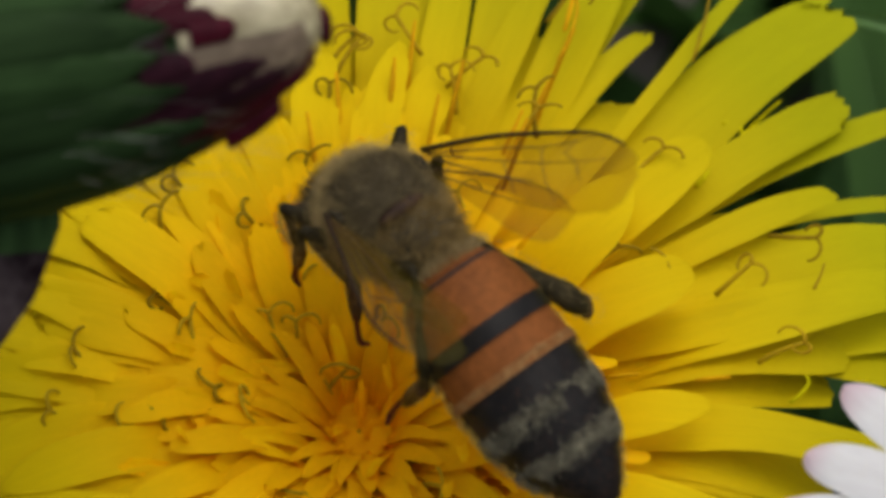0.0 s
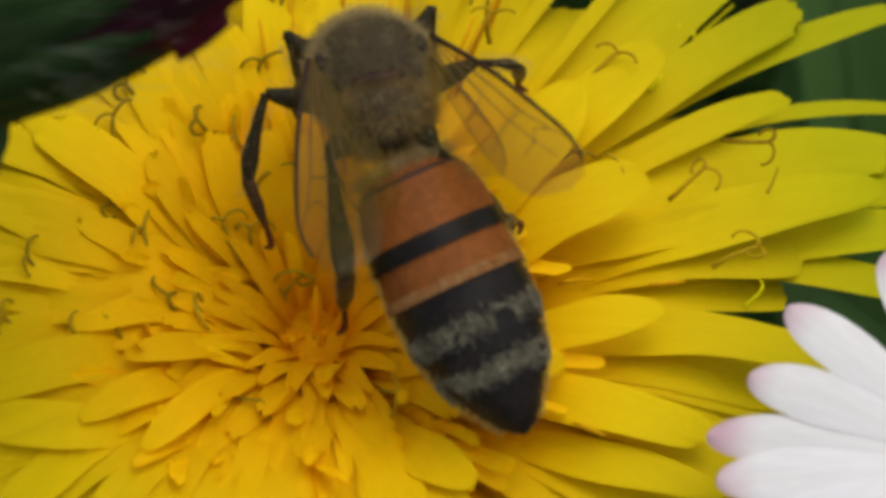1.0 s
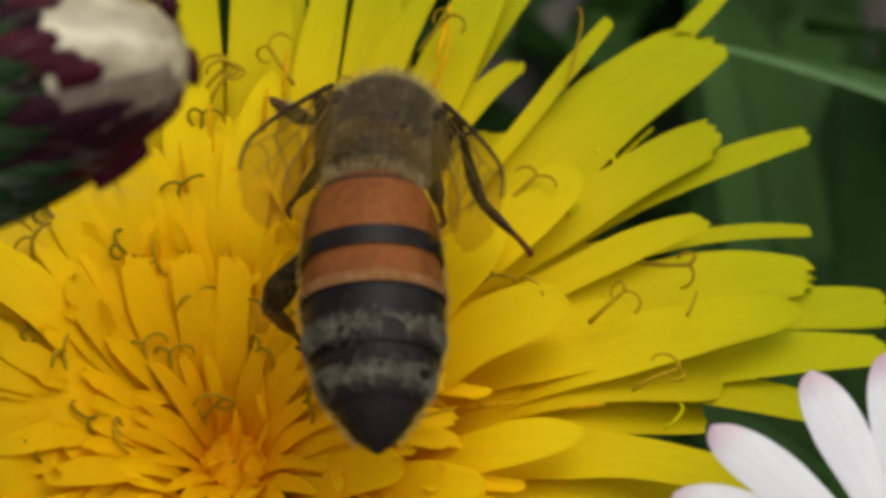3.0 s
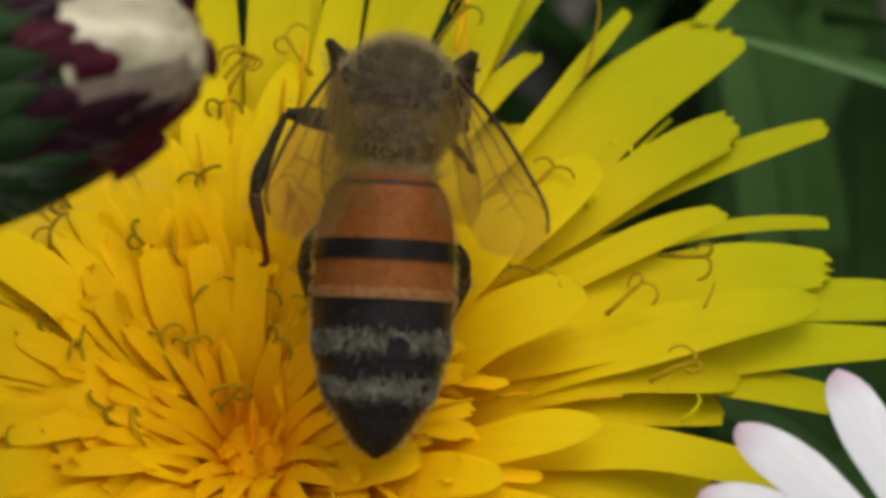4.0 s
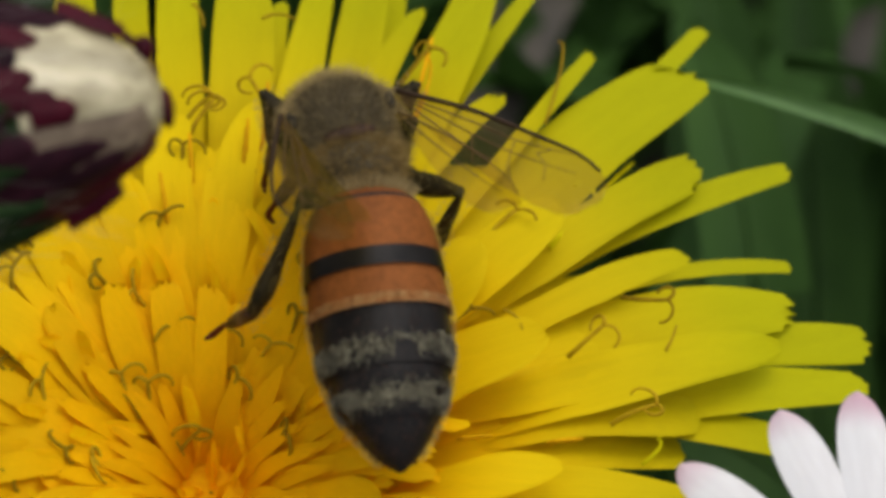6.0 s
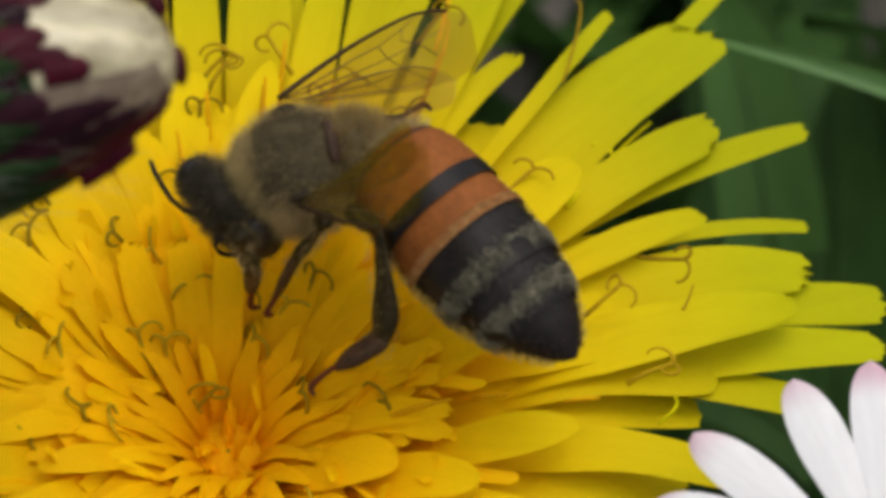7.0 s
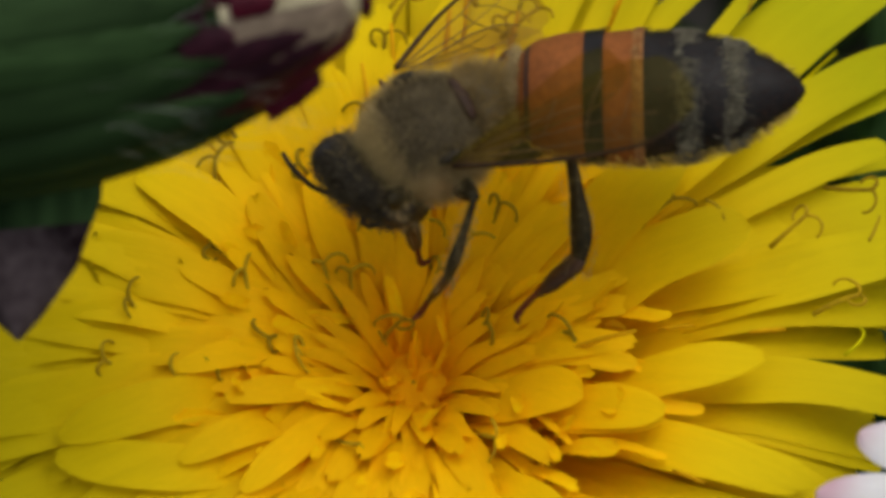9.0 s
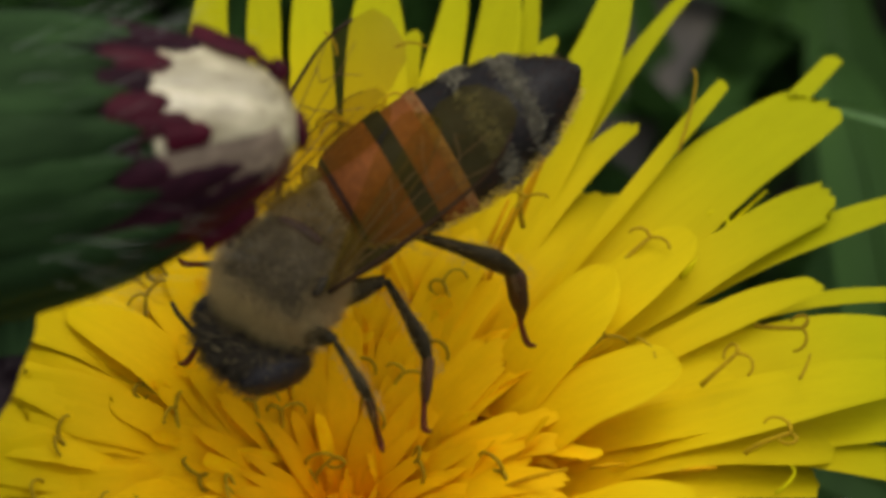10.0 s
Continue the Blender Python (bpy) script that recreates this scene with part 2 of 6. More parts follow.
class Shape:
    """Gathers verts and faces of one part."""

    def __init__(self):
        self.v, self.f, self.i = [], [], []

    def grid(self, rows, mat=0, closed=False):
        base, n = len(self.v), len(rows[0])
        for r in rows:
            self.v.extend(r)
        for a in range(len(rows) - 1):
            for b in range(n if closed else n - 1):
                c = (b + 1) % n
                self.f.append((base + a * n + b, base + a * n + c, base + (a + 1) * n + c, base + (a + 1) * n + b))
                self.i.append(mat)
        return self

    def tube(self, pts, radii, sides=6, mat=0, squash=1.0):
        pts = [Vector(p) for p in pts]
        if not isinstance(radii, (list, tuple)):
            radii = [radii] * len(pts)
        side, rows = None, []
        for k, p in enumerate(pts):
            d = (pts[min(k + 1, len(pts) - 1)] - pts[max(k - 1, 0)]).normalized()
            if side is None:
                side = d.orthogonal().normalized()
            side = (side - side.dot(d) * d).normalized()
            up = d.cross(side)
            rows.append([p + radii[k] * (math.cos(q) * side + squash * math.sin(q) * up) for q in (2 * math.pi * j / sides for j in range(sides))])
        self.grid(rows, mat, True)
        for row, p, flip in ((0, pts[0], True), (len(rows) - 1, pts[-1], False)):
            base = len(self.v) - len(rows) * sides + row * sides
            ring = list(range(base, base + sides))
            self.f.append(tuple(reversed(ring)) if flip else tuple(ring))
            self.i.append(mat)
        return self

    def ball(self, c, r, nu=16, nv=10, mat=0):
        c = Vector(c)
        rows = []
        for a in range(nv + 1):
            th = math.pi * (0.002 + 0.996 * a / nv)
            rows.append([c + Vector((r[0] * math.sin(th) * math.cos(p), r[1] * math.sin(th) * math.sin(p), r[2] * math.cos(th))) for p in (2 * math.pi * b / nu for b in range(nu))])
        rows.reverse()
        return self.grid(rows, mat, True)

    def hairs(self, roots, length, width, rng, droop=0.35, mat=0, lay=None):
        """Fine hairs, each a narrow spike that leans; roots are (place, normal)."""
        for p, nrm in roots:
            p, nrm = Vector(p), Vector(nrm).normalized()
            d = nrm + droop * Vector((rng.uniform(-1, 1), rng.uniform(-1, 1), rng.uniform(-1, 1)))
            if lay is not None:
                d = d + Vector(lay)
            d.normalize()
            s = d.cross(Vector((rng.uniform(-1, 1), rng.uniform(-1, 1), rng.uniform(-1, 1)))).normalized() * width * 0.5
            ln = length * rng.uniform(0.55, 1.15)
            bend = Vector((rng.uniform(-1, 1), rng.uniform(-1, 1), rng.uniform(-1, 1))) * 0.15 * ln
            b = len(self.v)
            self.v += [p - s, p + s, p + d * ln * 0.6 + bend * 0.4 + s * 0.7, p + d * ln * 0.6 + bend * 0.4 - s * 0.7, p + d * ln + bend]
            self.f += [(b, b + 1, b + 2, b + 3), (b + 3, b + 2, b + 4)]
            self.i += [mat, mat]
        return self

    def done(self, name, mats, smooth=True):
        return mesh(name, self.v, self.f, mats, self.i, smooth)


def lerp(table, x):
    """Reads a table of (x, y) pairs."""
    for (a, p), (b, q) in zip(table, table[1:]):
        if x <= b:
            k = (x - a) / (b - a) if b > a else 0
            return p + (q - p) * min(max(k, 0), 1)
    return table[-1][1]


# ---- ground and grass ----
def ground():
    n, rows = 60, []
    for j in range(n + 1):
        q = 2 * (j / n) - 1
        y = math.copysign(abs(q) ** 4, q) * 400000 + 60 * q
        row = []
        for i in range(n + 1):
            p = 2 * (i / n) - 1
            x = math.copysign(abs(p) ** 4, p) * 400000 + 60 * p
            near = max(0.0, 1 - math.hypot(x, y) / 400)
            row.append((x, y, near * 5 * noise.noise(Vector((x / 22, y / 22, 3))) - 2))
        rows.append(row)
    tagged(new("ground", Shape().grid(rows).done("ground", SOIL)), "dark damp lawn soil under the grass", "ground", kind="structure")


def blade_rows(base, way, length, width, lean, curl, rng, steps=7):
    """The middle line of a grass blade with its two edges and a keel."""
    side = Vector((-way.y, way.x, 0))
    p, rows, tilt = Vector(base), [], lean
    for k in range(steps + 1):
        s = k / steps
        w = width * 0.5 * (0.75 + 0.25 * min(1, s * 4)) * (1 - s ** 3) + 0.02
        keel = Vector((0, 0, -0.18 * width))
        rows.append([p - side * w, p + keel, p + side * w])
        d = way * math.sin(tilt) + Vector((0, 0, math.cos(tilt)))
        p = p + d * (length / steps)
        tilt += curl / steps
    return rows


def lawn():
    rng = random.Random(11)
    sh = Shape()
    count = 0
    while count < 2600:
        x, y = rng.uniform(-110, 130), rng.uniform(-70, 260)
        if math.hypot(x, y) < 9:
            continue
        behind = y > 16
        length = rng.uniform(22, 52) if behind else rng.uniform(10, 26)
        if y > 45:
            length = rng.uniform(30, 75)
        a = rng.uniform(0, 2 * math.pi)
        if behind and y < 45 and math.sin(a) < 0:
            a = -a
        sh.grid(blade_rows((x, y, -2), Vector((math.cos(a), math.sin(a), 0)), length, rng.uniform(2.2, 5.5), rng.uniform(0.05, 0.5), rng.uniform(0.1, 1.2), rng))
        count += 1
    tagged(new("lawn_grass", sh.done("lawn_grass", GRASS)), "dark green lawn grass, out of focus behind the flower", "grass", kind="stuff")


def long_blade(root, tip, width, mat, label, name="grass_blade", sag=4.0):
    """One long blade between two places given across the view."""
    a, b = (at(*root) / MM), (at(*tip) / MM)
    rows = []
    d = (b - a)
    side = d.cross(EW).normalized()
    for k in range(13):
        s = k / 12
        p = a + d * s + Vector((0, 0, sag * 4 * s * (1 - s)))
        w = width * 0.5 * (1 - 0.85 * s ** 2.5)
        rows.append([p - side * w, p - side * w * 0.45 - EW * 0.12 * width, p - EW * 0.2 * width, p + side * w * 0.45 - EW * 0.12 * width, p + side * w])
    ob = tagged(new(name, Shape().grid(rows).done(name, mat)), label, "grass")
    part("midrib", Shape().tube([r[2] + EW * 0.03 * width for r in rows], [0.05 * width * (1 - 0.8 * k / 12) for k in range(13)], 5).done("midrib", mat), ob)


ground()
lawn()
long_blade((25.5, 10.2, -16.0), (13.5, 13.4, -12.0), 0.8, SPRIG, "thin arching green grass blade beside the petals", "grass_blade", 0.5)
long_blade((18.9, -0.6, -34.0), (17.6, 22.0, -40.0), 5.0, GRASS, "broad dark green grass blade behind the flower", "grass_blade", 2)
long_blade((23.0, -2.0, -40.0), (22.0, 23.2, -44.0), 4.2, GRASS, "broad dark green grass blade behind the flower", "grass_blade", 2)
long_blade((15.7, 3.7, -30.0), (26.5, 22.0, -52.0), 3.4, GRASS, "broad dark green grass blade behind the flower", "grass_blade", 2)
long_blade((8.5, 13.3, -40.0), (14.9, 22.0, -54.0), 4.0, STRAW, "grey-brown dry blade lying in the grass", "dead_grass", 2)
long_blade((24.0, 14.6, -55.0), (29.8, 19.8, -60.0), 3.0, STRAW, "dark dry leaf lying in the grass", "dead_leaf", 2)
long_blade((18.9, 6.2, -28.0), (16.9, 17.0, -36.0), 3.8, GRASS, "broad dark green grass blade behind the flower", "grass_blade", 2)
long_blade((19.7, -0.5, -22.0), (11.4, 1.7, -26.0), 2.5, GRASS, "dark green grass blade under the petals", "grass_blade", 2)

# ---- dandelion ----
TILT = 8.0


def ray_line(length, phi0, phi1, steps=11):
    """The middle line of a ray: it rises, then leans outwards."""
    p, out = Vector((0, 0, 0)), []
    for k in range(steps + 1):
        s = k / steps
        phi = radians(phi0 + (phi1 - phi0) * (1 - (1 - s) ** 2.2))
        out.append((s, p.copy(), phi))
        p = p + Vector((0, math.sin(phi), math.cos(phi))) * (length / steps)
    return out


def petal_mesh(length, width, phi0, phi1, rng, mat, ragged=0.5, cup=0.25, twist=0.3, sway=0.06):
    """A strap-shaped ray: narrow below, small uneven teeth at its end, fine grooves along it."""
    across = 6
    twist, sway = rng.uniform(-twist, twist), rng.uniform(-sway, sway) * length
    slant = rng.uniform(-0.3, 0.3)
    cuts = [rng.uniform(0.0, 1.0) * ragged for _ in range(across + 1)]
    wave = [rng.uniform(0, 6.28) for _ in range(3)]
    rows = []
    for s, p, phi in ray_line(length, phi0, phi1):
        d = Vector((0, math.sin(phi), math.cos(phi)))
        up = Vector((0, -math.cos(phi), math.sin(phi)))
        w = width * 0.5 * (0.30 + 0.70 * min(1, s / 0.62) ** 0.9) * (1 - 0.22 * max(0, (s - 0.75) / 0.25) ** 2)
        e = Vector((1, 0, 0)) * math.cos(twist * s) + up * math.sin(twist * s)
        row = []
        for j in range(across + 1):
            q = 2 * j / across - 1
            groove = (0.035 * width if j % 2 else 0.0) + cup * width * 0.5 * q * q * (1.2 - s)
            ripple = 1 + 0.10 * math.sin(7 * s + wave[0 if q < 0 else 1])
            groove += 0.07 * width * q * math.sin(8 * s + wave[2])
            pt = p + e * (w * q * ripple) + up * groove + Vector((sway * s * s, 0, 0))
            if s > 0.99:
                pt = pt - d * width * (0.42 * q * q + slant * q * 0.4 + cuts[j] * 0.35)
            row.append(pt)
        rows.append(row)
    return Shape().grid(rows).done("petal", mat)


def style_mesh(rng, turn, size):
    """A style's upper end: a short thread that forks into two curled arms."""
    sh = Shape()
    bend = rng.uniform(-0.5, 0.5)
    pts = [Vector((bend * s * s * 0.8, 0.35 * s, -1.3 + 1.3 * s)) for s in (0, 0.3, 0.55, 0.8, 1.0)]
    sh.tube(pts, [0.075, 0.07, 0.065, 0.06, 0.06], 5)
    top, d = pts[-1], (pts[-1] - pts[-2]).normalized()
    for sgn in (-1, 1):
        e = Vector((sgn, rng.uniform(-0.6, 0.6), 0.1)).normalized()
        q, arm, ang = top.copy(), [], 0.5
        bow = turn * rng.uniform(0.6, 1.2)
        for k in range(11):
            arm.append(q.copy())
            ang += bow / 11
            q = q + (d * math.cos(ang) + e * math.sin(ang)) * (size * rng.uniform(0.9, 1.1) / 11)
        sh.tube(arm, [0.062 - 0.002 * k for k in range(11)], 4)
    return sh.done("style", STYLE)


def anther_mesh(length, phi0, phi1, stout=1.0):
    sh, p, pts = Shape(), Vector((0, 0, 0)), []
    for k in range(5):
        phi = radians(phi0 + (phi1 - phi0) * k / 4)
        pts.append(p.copy())
        p = p + Vector((0, math.sin(phi), math.cos(phi))) * (length / 4)
    return sh.tube(pts, [stout * r for r in (0.07, 0.12, 0.13, 0.12, 0.08)], 5).done("anther_tube", ANTHER)


DISH = [(0, 1.8), (2, 2.8), (4, 3.75), (6, 4.4), (8, 4.7), (10, 4.5), (14, 3.8), (20, 2.0), (40, -6.0)]


def surface(r):
    """Height of the flower's upper side above its base: the young florets in the middle lie in a dish."""
    return lerp(DISH, r)


def strap_mesh(base, mid, tip, width, rng, mat, rounded=False, ragged=0.5, cup=0.2, twist=0.15, steps=15, across=8, taper=0.0):
    """A strap-shaped ray through three places; its end is blunt with small teeth, or rounded."""
    base, mid, tip = Vector(base), Vector(mid), Vector(tip)
    k = (mid - base).length / ((mid - base).length + (tip - mid).length)
    twist = rng.uniform(-twist, twist)
    slant, wave = rng.uniform(-0.35, 0.35), [rng.uniform(0, 6.28) for _ in range(3)]
    teeth = [rng.uniform(0.15, 1.0) * ragged * (1 if j % 2 else 0.25) for j in range(across + 1)]

    def line(s):
        return base * ((s - k) * (s - 1) / k) + mid * (s * (s - 1) / (k * (k - 1))) + tip * (s * (s - k) / (1 - k))

    rows = []
    for n in range(steps + 1):
        s = n / steps
        s = 1 - (1 - s) ** 1.35
        d = (line(min(s + 0.01, 1)) - line(max(s - 0.01, 0))).normalized()
        side = d.cross(Vector((0, 0, 1))).normalized()
        up = side.cross(d)
        e = side * math.cos(twist * s) + up * math.sin(twist * s)
        up = e.cross(d)
        w = width * 0.5 * (0.34 + 0.66 * min(1, s / 0.55) ** 0.9)
        if rounded:
            w *= math.sqrt(max(0.05, 1 - max(0, (s - 0.70) / 0.305) ** 2.6))
        else:
            w *= 1 - 0.27 * max(0, (s - 0.72) / 0.28) ** 2.2
        w *= 1 - taper * max(0, (s - 0.45) / 0.55) ** 1.6
        row = []
        for j in range(across + 1):
            q = 2 * j / across - 1
            rise = (0.035 * width if j % 2 else 0.0) + cup * width * 0.5 * q * q * (1.15 - s)
            rise += 0.05 * width * q * math.sin(6 * s + wave[2]) + 0.05 * width * math.sin(5 * s + wave[0])
            ripple = 1 + 0.10 * math.sin(7 * s + wave[0 if q < 0 else 1]) + 0.04 * math.sin(17 * s + wave[2] * (1 if q < 0 else 2))
            pt = line(s) + e * (w * q * ripple) + up * rise
            if not rounded and s > 0.9:
                pt = pt - d * width * (s - 0.9) * 10 * (0.24 * q * q + slant * q * 0.5 + (teeth[j] * 0.36 if n == steps else 0))
            row.append(pt)
        rows.append(row)
    return Shape().grid(rows).done("petal", mat)


def dandelion():
    rng = random.Random(5)
    root = tagged(new("dandelion"), "open bright yellow dandelion head on a green stalk", "flower")
    root.matrix_basis = Matrix.Translation(HEAD) @ pose(0, 0, 0, TILT)
    # receptacle, green cup and stalk
    cup = [(0, 0.2), (2.5, 0.1), (4.6, -0.2), (5.2, -1.2), (5.0, -3.5), (4.2, -6.0), (2.8, -7.5), (1.6, -8.2)]
    part("receptacle", Shape().grid([[(r * math.cos(q), r * math.sin(q), z) for q in (2 * math.pi * j / 24 for j in range(24))] for r, z in reversed(cup)], 0, True).done("receptacle", STALK), root, "green cup below the rays")
    dome = [(0.05, 1.1), (0.8, 1.1), (1.8, 1.15), (3.0, 1.1), (4.2, 0.7), (4.7, -0.1)]
    part("floret_bed", Shape().grid([[(r * math.cos(q), r * math.sin(q), z) for q in (2 * math.pi * j / 24 for j in range(24))] for r, z in reversed(dome)], 0, True).done("floret_bed", BED), root, "golden bed of unopened florets")
    pts = [(0, 0, -8), (0, 0.8, -22), (0.4, 2.8, -40), (0.6, 6.5, -60), (0.6, 7.0, -64)]
    part("stalk", Shape().tube(pts, [1.5, 1.6, 1.7, 1.8, 1.8], 12).done("stalk", STALK), root, "smooth hollow green stalk")
    bract = petal_mesh(9, 2.2, 150, 100, rng, STALK, 0.1)
    for k in range(14):
        a = 2 * math.pi * k / 14
        part("bract", bract, root, m=place(Matrix.Rotation(a, 4, "Z") @ Matrix.Translation((0, 4.4, -1.2))))
    # rays with a character of their own: azimuth and reach at half length and at the end, width, layer, rounded end
    for straps in (RIGHT_STRAPS, TOP_STRAPS, INNER_STRAPS, LEFT_STRAPS, UPLEFT_STRAPS):
        for am, rm, at_, rt, width, layer, rounded in straps:
            turn = radians(am - at_)
            foot = min(3.4, 0.45 * rm)
            me = strap_mesh((-foot * math.sin(turn), foot * math.cos(turn), 0.1), (-rm * math.sin(turn), rm * math.cos(turn), surface(rm) + layer), (0, rt, surface(rt) + layer + 0.12),
                            width, rng, YELLOW, rounded, 0.8, rng.choice((0.06, 0.12, 0.22)), 0.12, 18, 8, 0.38 if straps is TOP_STRAPS else 0.0)
            part("petal", me, root, m=place(Matrix.Rotation(radians(at_ - 90), 4, "Z")))
    # a lower layer of long rays that closes the gaps between them
    lower = [strap_mesh((0, 3.6, -0.3), (0, 8.6 * k, surface(8.6) - 2.0), (0, 13.2 * k, surface(13) - 2.2 - rng.uniform(0, 0.5)), rng.uniform(1.5, 2.0), rng, YELLOW, False, 0.9, 0.15, 0.15, 11, 6) for k in (0.84, 0.92, 0.97, 1.02, 1.06)]
    for i in range(84):
        az = i * 360 / 84 + rng.uniform(-2, 2)
        part("petal", lower[rng.randrange(5)], root, m=place(Matrix.Rotation(radians(az - 90), 4, "Z") @ pose(0, 0, 0, rng.uniform(-2, 2), 0, rng.uniform(-3, 3))))
    # all the other rays, spiralling outwards
    kinds = {}
    total = 400
    for i in range(total):
        s = (i + 0.5) / total
        az = math.degrees(i * 2.399963) + rng.uniform(-4, 4)
        a = (az + 180) % 360 - 180
        reach = 2.2 + 14.3 * s ** 0.85
        if any(lo < a < hi and reach > most for lo, hi, most in GAPS):
            continue
        grade, variant = int(s * 16), rng.randrange(5)
        if (grade, variant) not in kinds:
            q = (grade + 0.5) / 16
            rt = (2.2 + 14.3 * q ** 0.85) * rng.uniform(0.85, 1.16)
            foot = 3.7 * math.sqrt(q)
            rm = foot + (rt - foot) * 0.55
            width = lerp([(0, 0.45), (3, 0.62), (6, 0.92), (9, 1.25), (13, 1.5), (17, 1.8)], rt) * rng.uniform(0.88, 1.15)
            drift = rng.uniform(-0.05, 0.05) * rt
            slim = lerp([(0, 0.55), (5, 0.45), (9, 0.3), (12, 0.1)], rt) * rng.uniform(0.5, 1.2)
            kinds[grade, variant] = strap_mesh((0, foot, 0.15), (drift, rm, surface(rm) - 0.02), (0, rt, surface(rt) + lerp([(0, 0.05), (4, 0.12), (6.5, -0.38)], rt) + rng.uniform(-0.2, 0.2) * (2 if rt < 5 else 1)), width, rng, YELLOW, rng.random() < 0.12, 0.9, rng.choice((0.05, 0.1, 0.16, 0.25)), 0.15, 11, 6, slim)
        part("petal", kinds[grade, variant], root, m=place(Matrix.Rotation(radians(az - 90), 4, "Z") @ pose(0, 0, 0, rng.uniform(-1.5, 1.5), 0, rng.uniform(-2, 2))))
    # narrow young florets in the middle
    young = [petal_mesh(rng.uniform(1.4, 2.3), rng.uniform(0.22, 0.42), 2, rng.uniform(10, 75), rng, YELLOW_IN, 0.8, 1.1, 0.8, 0.15) for _ in range(9)]
    for i in range(85):
        az, r = math.degrees(i * 2.399963 + 0.7), 2.4 * math.sqrt((i + 0.5) / 85)
        part("floret", young[rng.randrange(9)], root, m=place(Matrix.Rotation(radians(az - 90), 4, "Z") @ Matrix.Translation((0, r, 0.7)) @ pose(0, 0, 0, -9 * r + rng.uniform(-10, 10), rng.uniform(-14, 14), rng.uniform(-40, 40))))
    # opening florets that stand out of the inner rays at all angles
    for i in range(150):
        az, r = math.degrees(i * 2.399963 + 2.1), 1.4 + 4.8 * math.sqrt((i + 0.5) / 150)
        if i % 9 == 0:
            rising = [petal_mesh(rng.uniform(2.0, 3.3), rng.uniform(0.30, 0.52), rng.uniform(0, 25), rng.uniform(40, 125), rng, YELLOW_IN, 0.8, 0.5, 0.7, 0.18) for _ in range(3)]
        part("floret", rising[rng.randrange(3)], root, m=place(Matrix.Rotation(radians(az - 90), 4, "Z") @ Matrix.Translation((0, r - 0.6, surface(r) - 1.35)) @ pose(0, 0, 0, rng.uniform(-22, 22), rng.uniform(-24, 24), rng.uniform(-45, 45))))
    # curled styles, and the pollen columns that show between the rays
    kinds = [style_mesh(rng, turn, size) for turn, size in ((2.4, 0.8), (3.6, 1.0), (5.0, 1.25), (3.0, 0.85), (4.2, 1.1))]
    for az, r in STYLES + [(k * 57 + 20, 1.8 + 0.35 * k) for k in range(9)]:
        lean = 4 + 4.0 * r + rng.uniform(-8, 8)
        part("style", kinds[rng.randrange(5)], root, m=place(Matrix.Rotation(radians(az - 90), 4, "Z") @ Matrix.Translation((0, r, surface(r) + 0.55)) @ pose(0, 0, 0, -lean, rng.uniform(-20, 20), rng.uniform(-50, 50))))
    tube = anther_mesh(4.6, 32, 62, 0.62)
    flat = anther_mesh(1.0, 74, 90, 0.5)
    for az, r in LOW_ANTHERS:
        part("anther_tube", flat, root, m=place(Matrix.Rotation(radians(az - 90 + rng.uniform(-12, 12)), 4, "Z") @ Matrix.Translation((0, r - 0.6, surface(r) - 0.6))))
    for a, b, c, mat, thick in FILAMENTS + LONG_STYLES:
        a, b, c = Vector(a), Vector(b), Vector(c)
        line = [a + (c - a) * s + (b - (a + c) / 2) * 4 * s * (1 - s) for s in (k / 9 for k in range(10))]
        part("thread", Shape().tube(line, [thick * (1 - 0.4 * k / (len(line) - 1)) for k in range(len(line))], 5).done("thread", mat), root, "fine loose flower thread")
    for az, r in ANTHERS:
        part("anther_tube", tube, root, m=place(Matrix.Rotation(radians(az - 90), 4, "Z") @ Matrix.Translation((0, r - 3.6, surface(r) - 2.5))))
    return root


RIGHT_STRAPS = [(44.8, 15.23, 44.7, 19.84, 2.45, -0.6, 0),
    (45.9, 17.59, 47.9, 21.63, 0.72, -0.5, 0),
    (50.3, 14.44, 51.8, 17.68, 0.5, -0.2, 0),
    (35.9, 13.82, 36.1, 17.47, 1.5, -0.8, 0),
    (34.4, 15.68, 33.1, 20.17, 0.97, -1.3, 0),
    (27.2, 12.12, 27.2, 15.18, 0.94, -0.9, 0),
    (26.4, 16.26, 24.3, 18.32, 0.5, -1.6, 0),
    (21.7, 13.72, 19.0, 17.77, 1.76, -1.4, 0),
    (16.9, 15.74, 15.7, 19.75, 1.42, -1.7, 0),
    (13.1, 11.94, 14.8, 16.53, 1.76, -0.9, 1),
    (11.9, 14.81, 12.0, 19.26, 1.51, -1.9, 0),
    (8.5, 13.45, 5.6, 16.83, 1.34, -2.1, 0),
    (13.3, 9.99, 11.8, 13.55, 1.17, -1.2, 1)]
